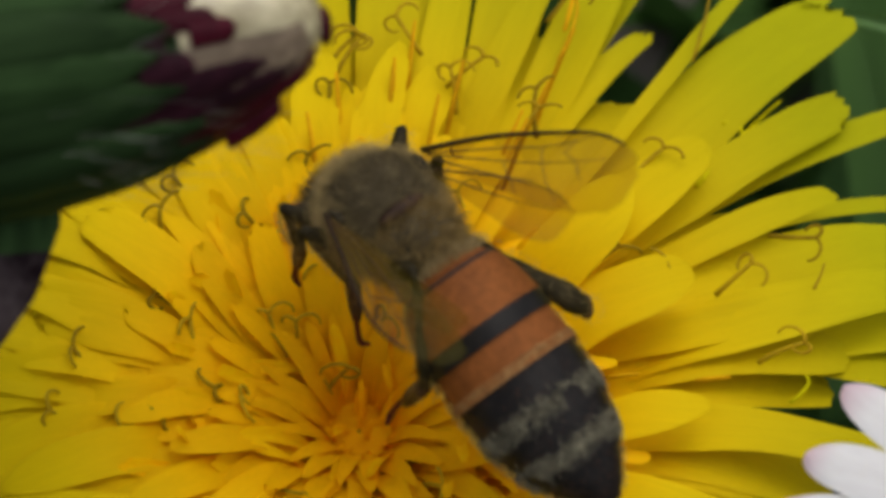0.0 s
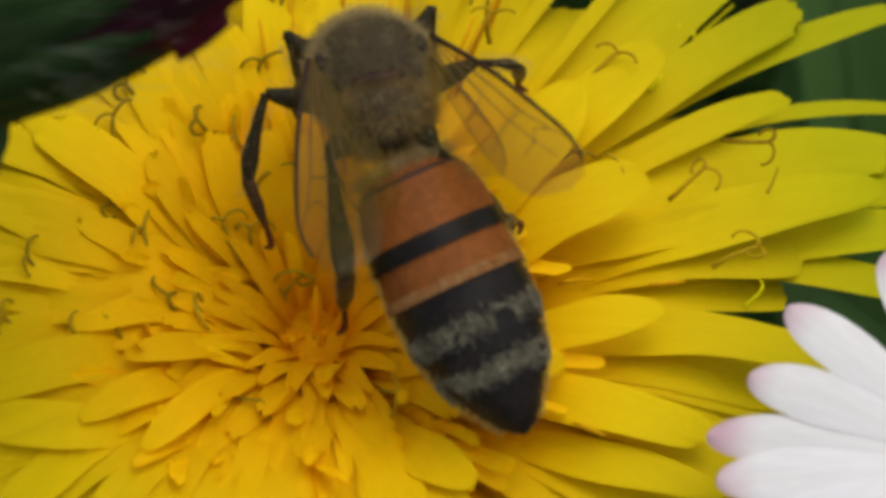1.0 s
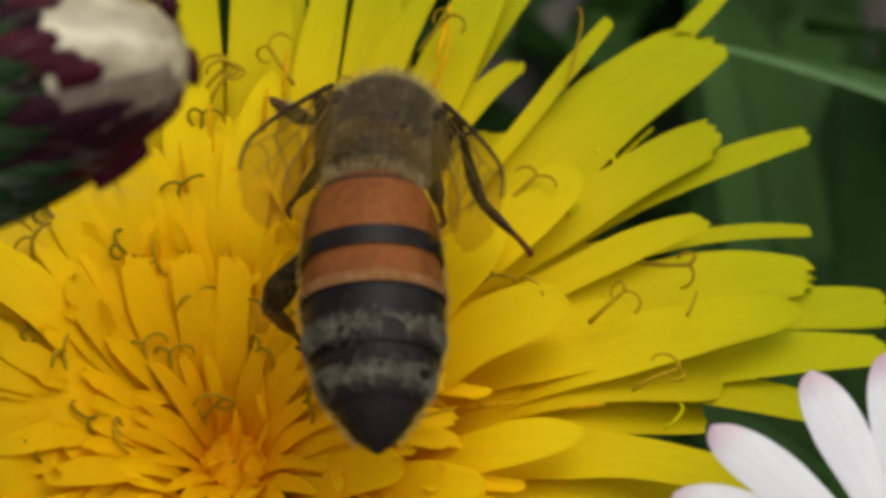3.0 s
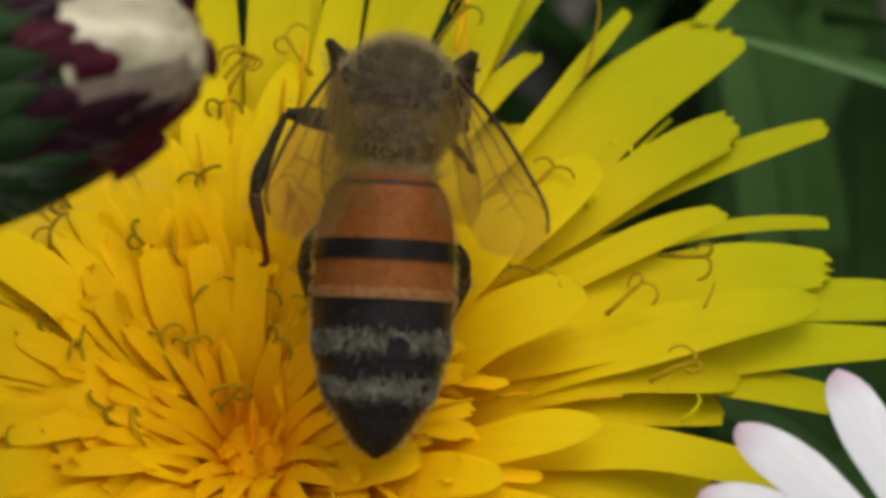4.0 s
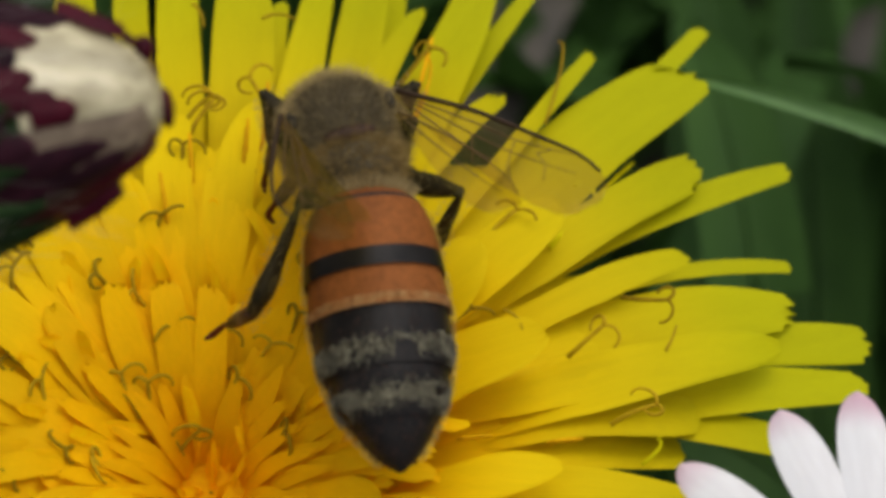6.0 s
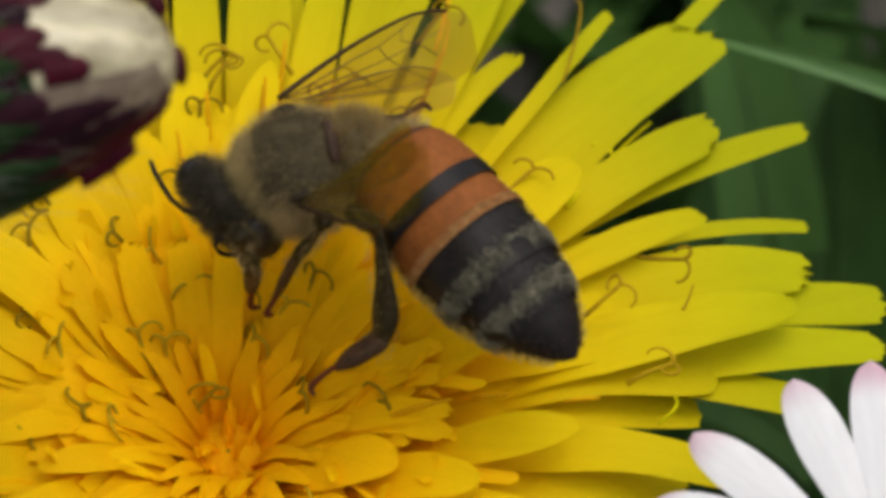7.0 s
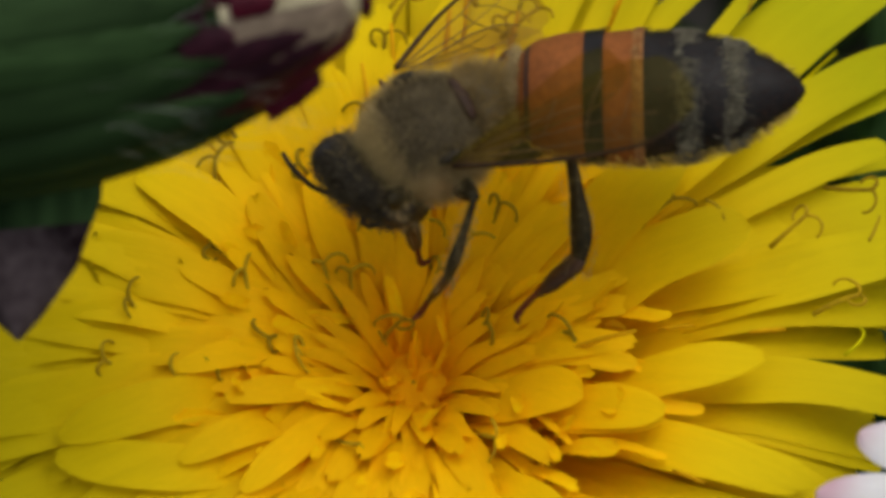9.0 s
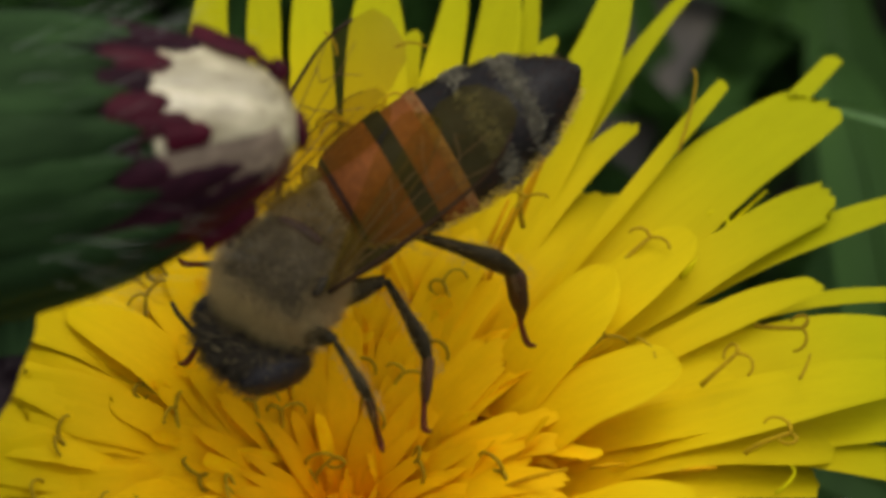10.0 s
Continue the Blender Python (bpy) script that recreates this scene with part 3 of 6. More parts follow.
INNER_STRAPS = [(33.5, 7.11, 39.4, 9.37, 2.01, 0.35, 1),
    (17.7, 7.68, 18.9, 9.69, 2.09, 0.25, 1),
    (36.8, 10.12, 38.6, 12.38, 1.84, -0.05, 1),
    (-10.2, 7.16, -5.1, 9.58, 1.26, -0.15, 1),
    (-6.0, 10.86, -5.8, 14.97, 1.5, -0.95, 0),
    (-24.2, 5.71, -21.0, 7.35, 1.34, 0.05, 1),
    (-29.0, 3.58, -23.0, 5.09, 1.51, 0.35, 1),
    (-23.6, 5.99, -21.2, 7.34, 1.34, -0.15, 1),
    (-23.7, 8.24, -21.4, 11.52, 1.42, -0.75, 0),
    (-59.2, 6.3, -54.8, 7.7, 1.34, 0.25, 1),
    (-21.8, 9.36, -21.4, 11.62, 1.17, -0.75, 1),
    (-29.8, 10.68, -27.0, 12.62, 1.17, -0.95, 1)]
LEFT_STRAPS = [(167.9, 6.05, 168.5, 9.28, 1.76, 0.15, 0),
    (149.5, 5.7, 148.6, 8.98, 1.76, 0.25, 0),
    (-174.0, 6.93, -179.7, 11.15, 1.0, -0.05, 0),
    (-170.4, 7.43, -175.9, 11.61, 0.92, -0.15, 0),
    (-166.7, 7.97, -171.8, 11.96, 1.0, -0.25, 0),
    (-157.2, 7.12, -156.8, 10.0, 1.42, 0.55, 1),
    (-144.1, 7.95, -154.9, 10.24, 1.42, 0.55, 1),
    (-160.1, 10.75, -161.7, 13.08, 1.51, -0.25, 0),
    (-143.4, 5.5, -143.0, 7.49, 1.04, 0.35, 1),
    (-128.4, 3.99, -129.2, 6.8, 1.0, 0.35, 1),
    (-151.7, 3.59, -153.0, 5.5, 0.92, 0.45, 1),
    (-169.9, 4.68, -165.4, 6.56, 0.84, 0.35, 1)]
UPLEFT_STRAPS = [(139.4, 6.49, 140.9, 8.86, 1.04, -0.15, 0),
    (129.0, 6.39, 130.2, 8.51, 1.04, -0.15, 0),
    (121.1, 5.66, 118.9, 7.96, 1.04, -0.05, 0),
    (110.9, 5.6, 109.0, 7.97, 1.04, -0.05, 0),
    (100.7, 5.23, 98.3, 8.21, 1.1, -0.05, 0),
    (89.4, 5.31, 89.4, 8.53, 1.1, -0.05, 0),
    (162.2, 6.55, 155.6, 8.99, 1.17, -0.35, 0),
    (144.9, 4.06, 139.9, 5.99, 0.97, 0.25, 0),
    (127.8, 3.44, 121.7, 5.53, 0.97, 0.25, 0),
    (110.7, 2.88, 105.2, 5.13, 0.97, 0.3, 0),
    (91.7, 2.61, 90.2, 4.84, 0.97, 0.3, 0),
    (165.7, 5.12, 163.8, 6.76, 0.97, 0.15, 0)]
TOP_STRAPS = [(100.9, 14.19, 98.9, 18.86, 1.29, -0.6, 0),
    (95.3, 13.44, 94.4, 18.85, 1.46, -0.8, 0),
    (87.3, 12.58, 88.4, 18.64, 1.81, -0.6, 0),
    (79.7, 12.91, 80.6, 18.82, 1.29, -1.0, 0),
    (72.9, 13.2, 77.1, 19.51, 1.64, -0.8, 0),
    (70.4, 14.72, 75.1, 20.04, 0.72, -1.1, 0),
    (69.7, 14.63, 69.3, 16.57, 1.07, -0.6, 0),
    (63.9, 14.91, 67.0, 20.65, 1.72, -0.9, 0),
    (61.7, 16.81, 61.6, 21.41, 0.77, -1.2, 0),
    (57.8, 13.52, 56.7, 15.18, 1.21, -1.3, 0),
    (107.5, 14.08, 102.8, 19.35, 1.38, -0.8, 0),
    (83.9, 11.83, 84.0, 16.2, 1.03, -1.3, 0)]
GAPS = ((-60, -20, 5.2), (-20, 52, 7.0), (52, 66, 9.5), (66, 112, 11.0))
STYLES = [(131.5, 7.64), (120.1, 5.7), (110.3, 3.48), (164.0, 4.73), (141.6, 3.11), (106.3, 6.62), (178.4, 7.43), (155.8, 5.68), (17.7, 11.1), (19.5, 13.2), (6.4, 11.9), (-168.9, 8.0), (142.4, 7.32), (-166.3, 5.04), (179.9, 3.6), (-163.6, 6.16), (129.2, 1.05), (73.4, 10.65), (75.3, 9.76), (61.3, 9.36), (85.4, 11.48), (92.3, 10.65), (95.6, 8.82), (65.6, 14.21), (93.2, 10.89), (69.8, 3.32), (89.2, 3.3), (61.7, 9.78), (62.7, 6.0), (28.8, 7.72), (41.3, 10.89)]
ANTHERS = [(85.0, 9.92), (75.8, 9.18), (60.0, 10.93), (60.6, 9.63), (94.8, 9.7), (82.8, 11.74), (84.9, 10.26), (61.7, 13.07), (58.9, 9.45), (73.8, 10.59), (101.3, 8.4), (-4.8, 6.57)]
LOW_ANTHERS = [(8.0, 6.7), (-5.3, 7.32), (-2.5, 9.81), (-23.9, 8.72)]
FILAMENTS = [((9.44, 6.8, 3.25), (10.88, 8.88, 2.63), (12.06, 10.44, 2.06), YELLOW_OUT, 0.09),
             ((10.85, 8.63, 2.88), (10.68, 9.25, 2.8), (10.26, 9.08, 2.92), YELLOW_OUT, 0.06),
             ((11.88, 0.03, 2.99), (12.39, 0.63, 2.86), (12.34, 0.94, 2.87), YELLOW_OUT, 0.06),
             ((5.71, 11.36, 4.28), (6.14, 13.67, 3.66), (5.85, 11.84, 4.16), ANTHER, 0.06),
             ((5.52, 10.14, 4.57), (6.04, 11.89, 4.12), (6.01, 12.83, 3.89), ANTHER, 0.06)]
LONG_STYLES = [((9.38, 10.47, 4.08), (9.97, 13.12, 3.35), (9.89, 13.95, 3.17), STYLE, 0.05),
               ((-5.96, 4.51, 4.92), (-5.60, 3.16, 4.76), (-5.33, 2.18, 4.60), STYLE, 0.06),
               ((-3.28, 2.16, 3.86), (-2.41, 1.83, 3.32), (-1.98, 1.32, 2.93), STYLE, 0.06),
               ((-1.36, 1.46, 2.70), (-1.06, 1.08, 2.40), (-0.74, 0.63, 2.08), STYLE, 0.05),
               ((-0.89, 14.59, 3.91), (-0.63, 14.21, 4.03), (-0.53, 13.61, 4.17), STYLE, 0.05),
               ((1.18, 13.99, 4.09), (1.68, 14.20, 4.01), (2.18, 13.97, 4.06), STYLE, 0.05),
               ((8.01, 3.80, 4.91), (8.40, 3.54, 4.89), (8.54, 3.09, 4.89), STYLE, 0.05),
               ((12.53, 2.90, 4.30), (12.71, 3.28, 4.25), (12.87, 3.76, 4.20), STYLE, 0.05)]
dandelion()


# ---- closed daisy bud ----
BUD_RADIUS = [(0, 0.05), (0.1, 0.55), (0.35, 1.05), (0.8, 1.45), (1.3, 1.72), (2.0, 2.15), (3.5, 2.75), (5.5, 3.4), (8.0, 3.8), (13.0, 4.0), (16.0, 3.2), (17.5, 1.2)]


def wrap(a0, a1, d0, d1, lift, mat, name, n=8, m=14, pointed=0.6, ridge=0.0):
    """A tongue laid on the bud from distance d1 below its tip up to d0, between two angles."""
    sh, rows = Shape(), []
    for k in range(m + 1):
        s = k / m
        d = d1 + (d0 - d1) * s
        x = max(0, s - 1 + pointed) / pointed
        narrow = math.sqrt(max(0.004, 1 - x * x))
        row = []
        for j in range(n + 1):
            q = 2 * j / n - 1
            a = radians(0.5 * (a0 + a1) + 0.5 * (a1 - a0) * q * narrow)
            r = lerp(BUD_RADIUS, d) + lift * (1 - 0.6 * abs(q) ** 2.5) + (ridge if j % 2 else 0)
            row.append((r * math.cos(a), -d, r * math.sin(a)))
        rows.append(row)
    return sh.grid(rows).done(name, mat)


def daisy_bud():
    rng = random.Random(8)
    root = tagged(new("daisy_bud"), "closed daisy bud with crimson-marked cream tip and ribbed green bracts", "flower bud")
    tip = at(*BUD_TIP)
    y = (EU * BUD_AXIS[0] + EV * BUD_AXIS[1] + EW * BUD_AXIS[2]).normalized()
    z = (EW - EW.dot(y) * y).normalized()
    x = y.cross(z)
    root.matrix_basis = Matrix.Translation(tip) @ Matrix((x, y, z)).transposed().to_4x4() @ Matrix.Scale(0.925, 4)
    core = Shape().grid([[(0.93 * lerp(BUD_RADIUS, d) * math.cos(q), -d - 0.05, 0.93 * lerp(BUD_RADIUS, d) * math.sin(q)) for q in (2 * math.pi * j / 28 for j in range(28))] for d in (0, 0.15, 0.35, 0.7, 1.2, 2, 3, 4, 5.5, 7, 9, 11, 13, 15, 16.5, 17.5)], 0, True)
    part("involucre", core.done("involucre", BRACT), root, "dark green involucre")
    # cream rays folded over the tip; the lower ones have shade in their colour
    for k in range(11):
        a = k * 360 / 11 + rng.uniform(-5, 5)
        part("petal", wrap(a - 24, a + 24, 0.02, 3.0, 0.10 + 0.05 * (k % 2), CREAM_SHADED if a % 360 < 80 or a % 360 > 300 else CREAM, "petal", 6, 12, 0.25), root, "cream folded petal")
    part("petal_cap", Shape().ball((0, -0.52, 0), (0.98, 0.56, 0.98), 18, 10).done("petal_cap", CREAM), root, "cream petals closed over the tip")
    # crimson ends that lie on the cream rays
    for a, w, d0, d1, lift in CRIMSONS:
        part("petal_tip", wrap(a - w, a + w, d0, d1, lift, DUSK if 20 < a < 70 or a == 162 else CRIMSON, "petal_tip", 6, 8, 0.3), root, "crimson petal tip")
    for spot, size in (((0.25, 0.02, -0.35), (0.55, 0.20, 0.35)), ((-1.35, -0.35, -0.3), (0.35, 0.30, 0.35))):
        part("petal_tip", Shape().ball(spot, size, 10, 6).done("petal_tip", CRIMSON), root, "crimson petal tip")
    for k in range(11):
        a, w = 60 + k * 12.5 + rng.uniform(-4, 4), rng.uniform(8, 13)
        d0 = rng.uniform(2.7, 3.4)
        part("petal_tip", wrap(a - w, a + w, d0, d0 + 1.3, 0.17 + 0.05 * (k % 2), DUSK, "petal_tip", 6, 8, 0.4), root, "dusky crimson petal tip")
    for k in range(19):
        a = k * 360 / 19 + rng.uniform(-4, 4)
        d0 = rng.uniform(3.0, 3.9) if 65 < a < 185 else rng.uniform(2.5, 3.1)
        part("bract", wrap(a - 13, a + 13, d0, 17.0, 0.22 + 0.09 * (k % 3), BRACT, "bract", 10, 14, 0.25, 0.07), root, "ribbed dark green bract")
    sh, roots = Shape(), []
    for _ in range(170):
        a, d = radians(rng.uniform(0, 360)), rng.uniform(2.6, 6.5)
        r = lerp(BUD_RADIUS, d) + 0.36
        roots.append(((r * math.cos(a), -d, r * math.sin(a)), (0.25 * math.cos(a), 1, 0.25 * math.sin(a))))
    part("down", sh.hairs(roots, 1.8, 0.013, rng, 0.22).done("down", DOWN, False), root, "fine pale down on the bracts", kind="stuff")
    # a loose lower bract with a purple end
    a, b = Vector(LOOSE[0]), Vector(LOOSE[1])
    rows, n = [], 12
    side = Vector((1, 0.1, 0)).normalized()
    for k in range(n + 1):
        s = k / n
        p = a + (b - a) * s
        w = lerp([(0, 2.6), (0.5, 2.2), (0.75, 1.5), (0.92, 0.6), (1, 0.05)], s)
        rows.append([tuple(p + side * (w * (2 * j / 8 - 1)) + Vector((0, 0, 0.5 * (1 - (2 * j / 8 - 1) ** 2) + (0.06 if j % 2 else 0)))) for j in range(9)])
    m = Matrix.Translation(tip) @ Matrix((EU, EV, EW)).transposed().to_4x4()
    inv = root.matrix_basis.inverted() @ m
    ob = part("loose_bract", Shape().grid(rows[:8]).done("loose_bract", BRACT), root, "reflexed green bract", m=inv)
    part("bract_tip", Shape().grid(rows[7:]).done("bract_tip", PURPLE), ob, "dull purple bract tip")
    pts = [(0, -16.5, 0), (0, -26, -8), (0, -34, -24), (0, -36, -60)]
    part("stalk", Shape().tube(pts, 1.1, 10).done("stalk", BRACT), root, "thin green stalk")
    return root


BUD_TIP = (-0.68, 10.90, 16.00)
BUD_AXIS = (0.965, 0.140, 0.220)
CRIMSONS = [(178, 16, 0.7, 2.3, 0.62), (162, 16, 2.0, 4.3, 0.34), (135, 9, 2.5, 4.2, 0.30), (103, 8, 2.7, 4.0, 0.28), (87, 9, 1.6, 2.7, 0.30), (95, 8, 2.0, 3.4, 0.27), (108, 7, 2.5, 3.8, 0.25), (194, 8, 0.05, 1.0, 0.45),
            (54, 13, 1.1, 5.0, 0.18), (35, 15, 0.5, 5.0, 0.22), (13, 15, 0.2, 4.0, 0.26), (1, 9, 1.3, 2.8, 0.62), (-40, 18, 0.5, 3.0, 0.3), (-90, 20, 0.7, 3.2, 0.3), (-140, 18, 0.7, 3.2, 0.3)]
LOOSE = ((-8.78, -2.01, -2.50), (-8.43, -8.56, -3.00))
BUD_ROOT = daisy_bud()


# ---- open daisy ----
def daisy_petal(length, width, rng, tip_pink):
    steps, across, rows = 16, 6, []
    bend = rng.uniform(0.6, 1.4)
    for k in range(steps + 1):
        s = k / steps
        s = 1 - (1 - s) ** 1.5
        w = width * 0.5 * (0.34 + 0.66 * min(1, s / 0.55) ** 0.8) * math.sqrt(max(0.015, 1 - max(0, (s - 0.62) / 0.383) ** 2.3))
        rows.append([(w * q, s * length, 0.12 * width * (1 - q * q) * (1 if s > 0.2 else s * 5) - bend * s * s - (0.09 * (1 - s) + 0.03 if j in (2, 4) else 0)) for j, q in ((j, 2 * j / across - 1) for j in range(across + 1))])
    return Shape().grid(rows).done("petal", BLUSH if tip_pink else WHITE)


def daisy():
    rng = random.Random(21)
    root = tagged(new("daisy"), "open white daisy with pink-tinged petal tips beside the dandelion", "flower")
    z = (EW * 0.86 + EV * 0.5).normalized()
    x = (EU - EU.dot(z) * z).normalized()
    y = z.cross(x)
    base = Matrix.Translation(at(*DAISY)) @ Matrix((x, y, z)).transposed().to_4x4()
    root.matrix_basis = base
    kinds = [daisy_petal(ln, w, rng, pk) for ln, w, pk in ((5.3, 1.5, True), (5.0, 1.6, True), (5.6, 1.45, True), (5.1, 1.5, False))]
    for az, kind, lift in RAYS:
        part("petal", kinds[kind], root, m=place(Matrix.Rotation(radians(az - 90), 4, "Z") @ Matrix.Translation((0, 1.6, 0.2)) @ pose(0, 0, 0, lift)))
    rows = []
    for k in range(7):
        q = k / 6
        r = 2.1 * math.cos(q * math.pi / 2 * 0.98)
        rows.append([(r * math.cos(p), r * math.sin(p), 0.2 + 1.1 * math.sin(q * math.pi / 2)) for p in (2 * math.pi * j / 20 for j in range(20))])
    part("disc", Shape().grid(rows, 0, True).done("disc", YELLOW_IN), root, "yellow disc")
    inv = root.matrix_basis.to_3x3().inverted()
    down = inv @ Vector((0, 0, -1))
    pts = [down * 0.2, down * 12 + Vector((0.4, 0, 0)), down * 30 + Vector((1, 0, 0)), down * 62]
    part("stalk", Shape().tube(pts, 0.8, 8).done("stalk", STALK), root, "thin green stalk")
    return root, base


DAISY = (17.55, -2.30, 10.00)
RAYS = [(134.5, 0, 2.0), (152.7, 1, 4.0), (168.2, 2, 0.0), (108, 0, 2.0), (90, 2, 4.0), (179.9, 0, 0.0), (-164.6, 1, 4.0), (-144.4, 0, -3.1), (-133.1, 0, 3.4), (-114.6, 1, -1.5), (-102.3, 0, 1.8), (-86.7, 1, 2.4), (-65.6, 2, 5.5), (-51.6, 1, 1.0), (-32.8, 0, -0.4), (-16.5, 1, 0.2), (-0.8999999999999999, 0, 1.6), (9.9, 0, -2.2), (25.4, 2, 1.1), (48.0, 2, 1.6), (64.0, 1, 4.0), (-170, 2, -4.0), (-146, 2, -4.0)]
DAISY_ROOT, DAISY_BASE = daisy()


# ---- honeybee ----
# Its own space: y forwards, z up its back, x to its right side; the middle of the thorax is the origin.
ABD_LEN = 7.8
ABD_PROFILE = [(0, 0.3), (0.015, 0.85), (0.045, 1.30), (0.09, 1.56), (0.17, 1.74), (0.28, 1.83), (0.45, 1.86), (0.58, 1.80), (0.70, 1.62), (0.80, 1.31), (0.88, 0.95), (0.95, 0.52), (0.985, 0.2), (1.0, 0.03)]


def ring(s, grow=0.0, n=26):
    """One ring of the abdomen at the share s of its length, flatter underneath."""
    r = lerp(ABD_PROFILE, s) + grow
    y = -s * ABD_LEN
    out = []
    for j in range(n):
        q = 2 * math.pi * j / n
        z = math.sin(q)
        out.append((r * math.cos(q), y, r * (0.90 if z > 0 else 0.72) * z - 0.25 * math.sin(math.pi * s)))
    return out


def abdomen(bee):
    rng = random.Random(3)
    root = part("abdomen", Shape().grid([ring(s, -0.10) for s in [k / 24 for k in range(25)]][::-1], 0, True).done("abdomen", SKIN), bee, "banded abdomen", m=place(Matrix.Translation((0, -2.2, -0.2))))
    # back plates: from, to, colour changes (share of the length at which the next colour starts)
    plates = [("amber and black first back plate", 0.0, 0.325, [(0.0, ORANGE), (0.056, UMBER), (0.074, ORANGE), (0.258, BLACK)]),
              ("amber second back plate", 0.312, 0.46, [(0.312, ORANGE), (0.425, TAN)]),
              ("black third back plate", 0.45, 0.665, [(0.45, BLACK)]),
              ("black fourth back plate with grey hair", 0.655, 0.835, [(0.655, BLACK)]),
              ("shiny black tail plate", 0.825, 1.0, [(0.825, BLACK)])]
    for label, a, b, cols in plates:
        sh, mats = Shape(), [c for _, c in cols]
        stops = [c[0] for c in cols] + [b]
        for m, (p, q) in enumerate(zip(stops, stops[1:])):
            k = max(2, round((q - p) * 50))
            rows = [ring(p + (q - p) * i / k, 0.10 * (p + (q - p) * i / k - a) / (b - a) - 0.03) for i in range(k + 1)]
            sh.grid(rows[::-1], m, True)
        part("back_plate", sh.done("back_plate", mats), root, label)
    for a, b, count, ln, mat, lay, spread in ((0.0, 0.045, 700, 0.45, FUZZ, 0.9, 1), (0.415, 0.445, 1700, 0.17, TAN, -2.2, 1), (0.572, 0.628, 2600, 0.22, GREY, -2.2, 1), (0.732, 0.788, 2400, 0.22, GREY, -2.2, 1), (0.42, 0.98, 1500, 0.16, UMBER, -2.0, 1), (0.04, 0.96, 1700, 0.24, FRINGE, -0.9, 0)):
        sh, roots = Shape(), []
        for _ in range(count):
            s = rng.gauss((a + b) / 2, (b - a) * 0.36) if mat is GREY else rng.uniform(a, b)
            q = rng.uniform(-0.6, math.pi + 0.6) if spread else rng.choice([rng.uniform(-0.5, 0.12), rng.uniform(math.pi - 0.12, math.pi + 0.5)])
            r = lerp(ABD_PROFILE, s) + 0.02
            z = math.sin(q)
            if mat is GREY and noise.noise(Vector((2.2 * math.cos(q), 14 * s, 1.5 * z))) < -0.42:
                continue
            roots.append(((r * math.cos(q), -s * ABD_LEN, r * (0.90 if z > 0 else 0.72) * z - 0.25 * math.sin(math.pi * s)), (math.cos(q), 0, z)))
        sh.hairs(roots, ln, 0.022, rng, 0.35, 0, (0, lay, 0))
        part("hair_band" if spread else "side_hairs", sh.done("hair", mat, False), root, "fringe of short hair", kind="stuff")
    return root


def thorax(bee):
    rng = random.Random(4)
    sh = Shape().ball((0, 0.1, 0), (1.50, 1.55, 1.36), 22, 14)
    root = part("thorax", sh.done("thorax", HIDE), bee, "brown thorax under dense fuzz")
    part("propodeum", Shape().ball((0, -1.45, -0.12), (1.18, 0.95, 1.0), 18, 10).done("propodeum", HIDE), root, "grey-brown hairy rear of the thorax")
    for sx in (-1, 1):
        part("wing_base", Shape().ball((1.36 * sx, 0.02, 0.86), (0.16, 0.36, 0.14), 10, 6).done("wing_base", SKIN), root, "dark wing hinge")
    sh, roots, short, tuft, front = Shape(), [], [], [], []
    for _ in range(60000):
        u, q = rng.uniform(-0.98, 0.98), rng.uniform(0, 2 * math.pi)
        r = math.sqrt(1 - u * u)
        d = Vector((r * math.cos(q), u, r * math.sin(q)))
        spot = ((1.48 * d.x, 0.1 + 1.53 * d.y, 1.34 * d.z), (d.x / 1.5, d.y / 1.6 + 0.1, d.z / 1.35))
        w = rng.uniform(-0.22, 0.22)
        bare = d.z > 0.12 + w and -0.8 < d.y < 0.70 + w and abs(d.x) < 0.88 + w
        if bare and rng.random() < 0.45:
            continue
        (short if bare and rng.random() < 0.955 else front if d.y + 0.7 * rng.random() > 0.95 or d.z < -0.1 else roots).append(spot)
    for _ in range(5200):
        u, q = rng.uniform(-0.95, 0.6), rng.uniform(0, 2 * math.pi)
        r = math.sqrt(1 - u * u)
        d = Vector((r * math.cos(q), u, r * math.sin(q)))
        if rng.random() < 0.85:
            (tuft if rng.random() < 0.8 else short).append(((1.16 * d.x, -1.45 + 0.93 * d.y, -0.12 + 0.98 * d.z), d))
    sh.hairs(roots, 0.48, 0.009, rng, 0.6)
    sh.hairs(short, 0.24, 0.010, rng, 0.7, 1)
    sh.hairs(tuft, 0.5, 0.02, rng, 0.6, 2, (0, -0.5, 0))
    sh.hairs(front, 0.60, 0.008, rng, 0.5, 3)
    part("fuzz", sh.done("fuzz", [FUZZ, PELT, TUFT, BUFF], False), root, "dense yellowish-brown fuzz", kind="stuff")
    part("scutellum", Shape().ball((0, -1.02, 0.86), (0.72, 0.24, 0.22), 16, 8).done("scutellum", UMBER), root, "bare brown scutellum")
    return root


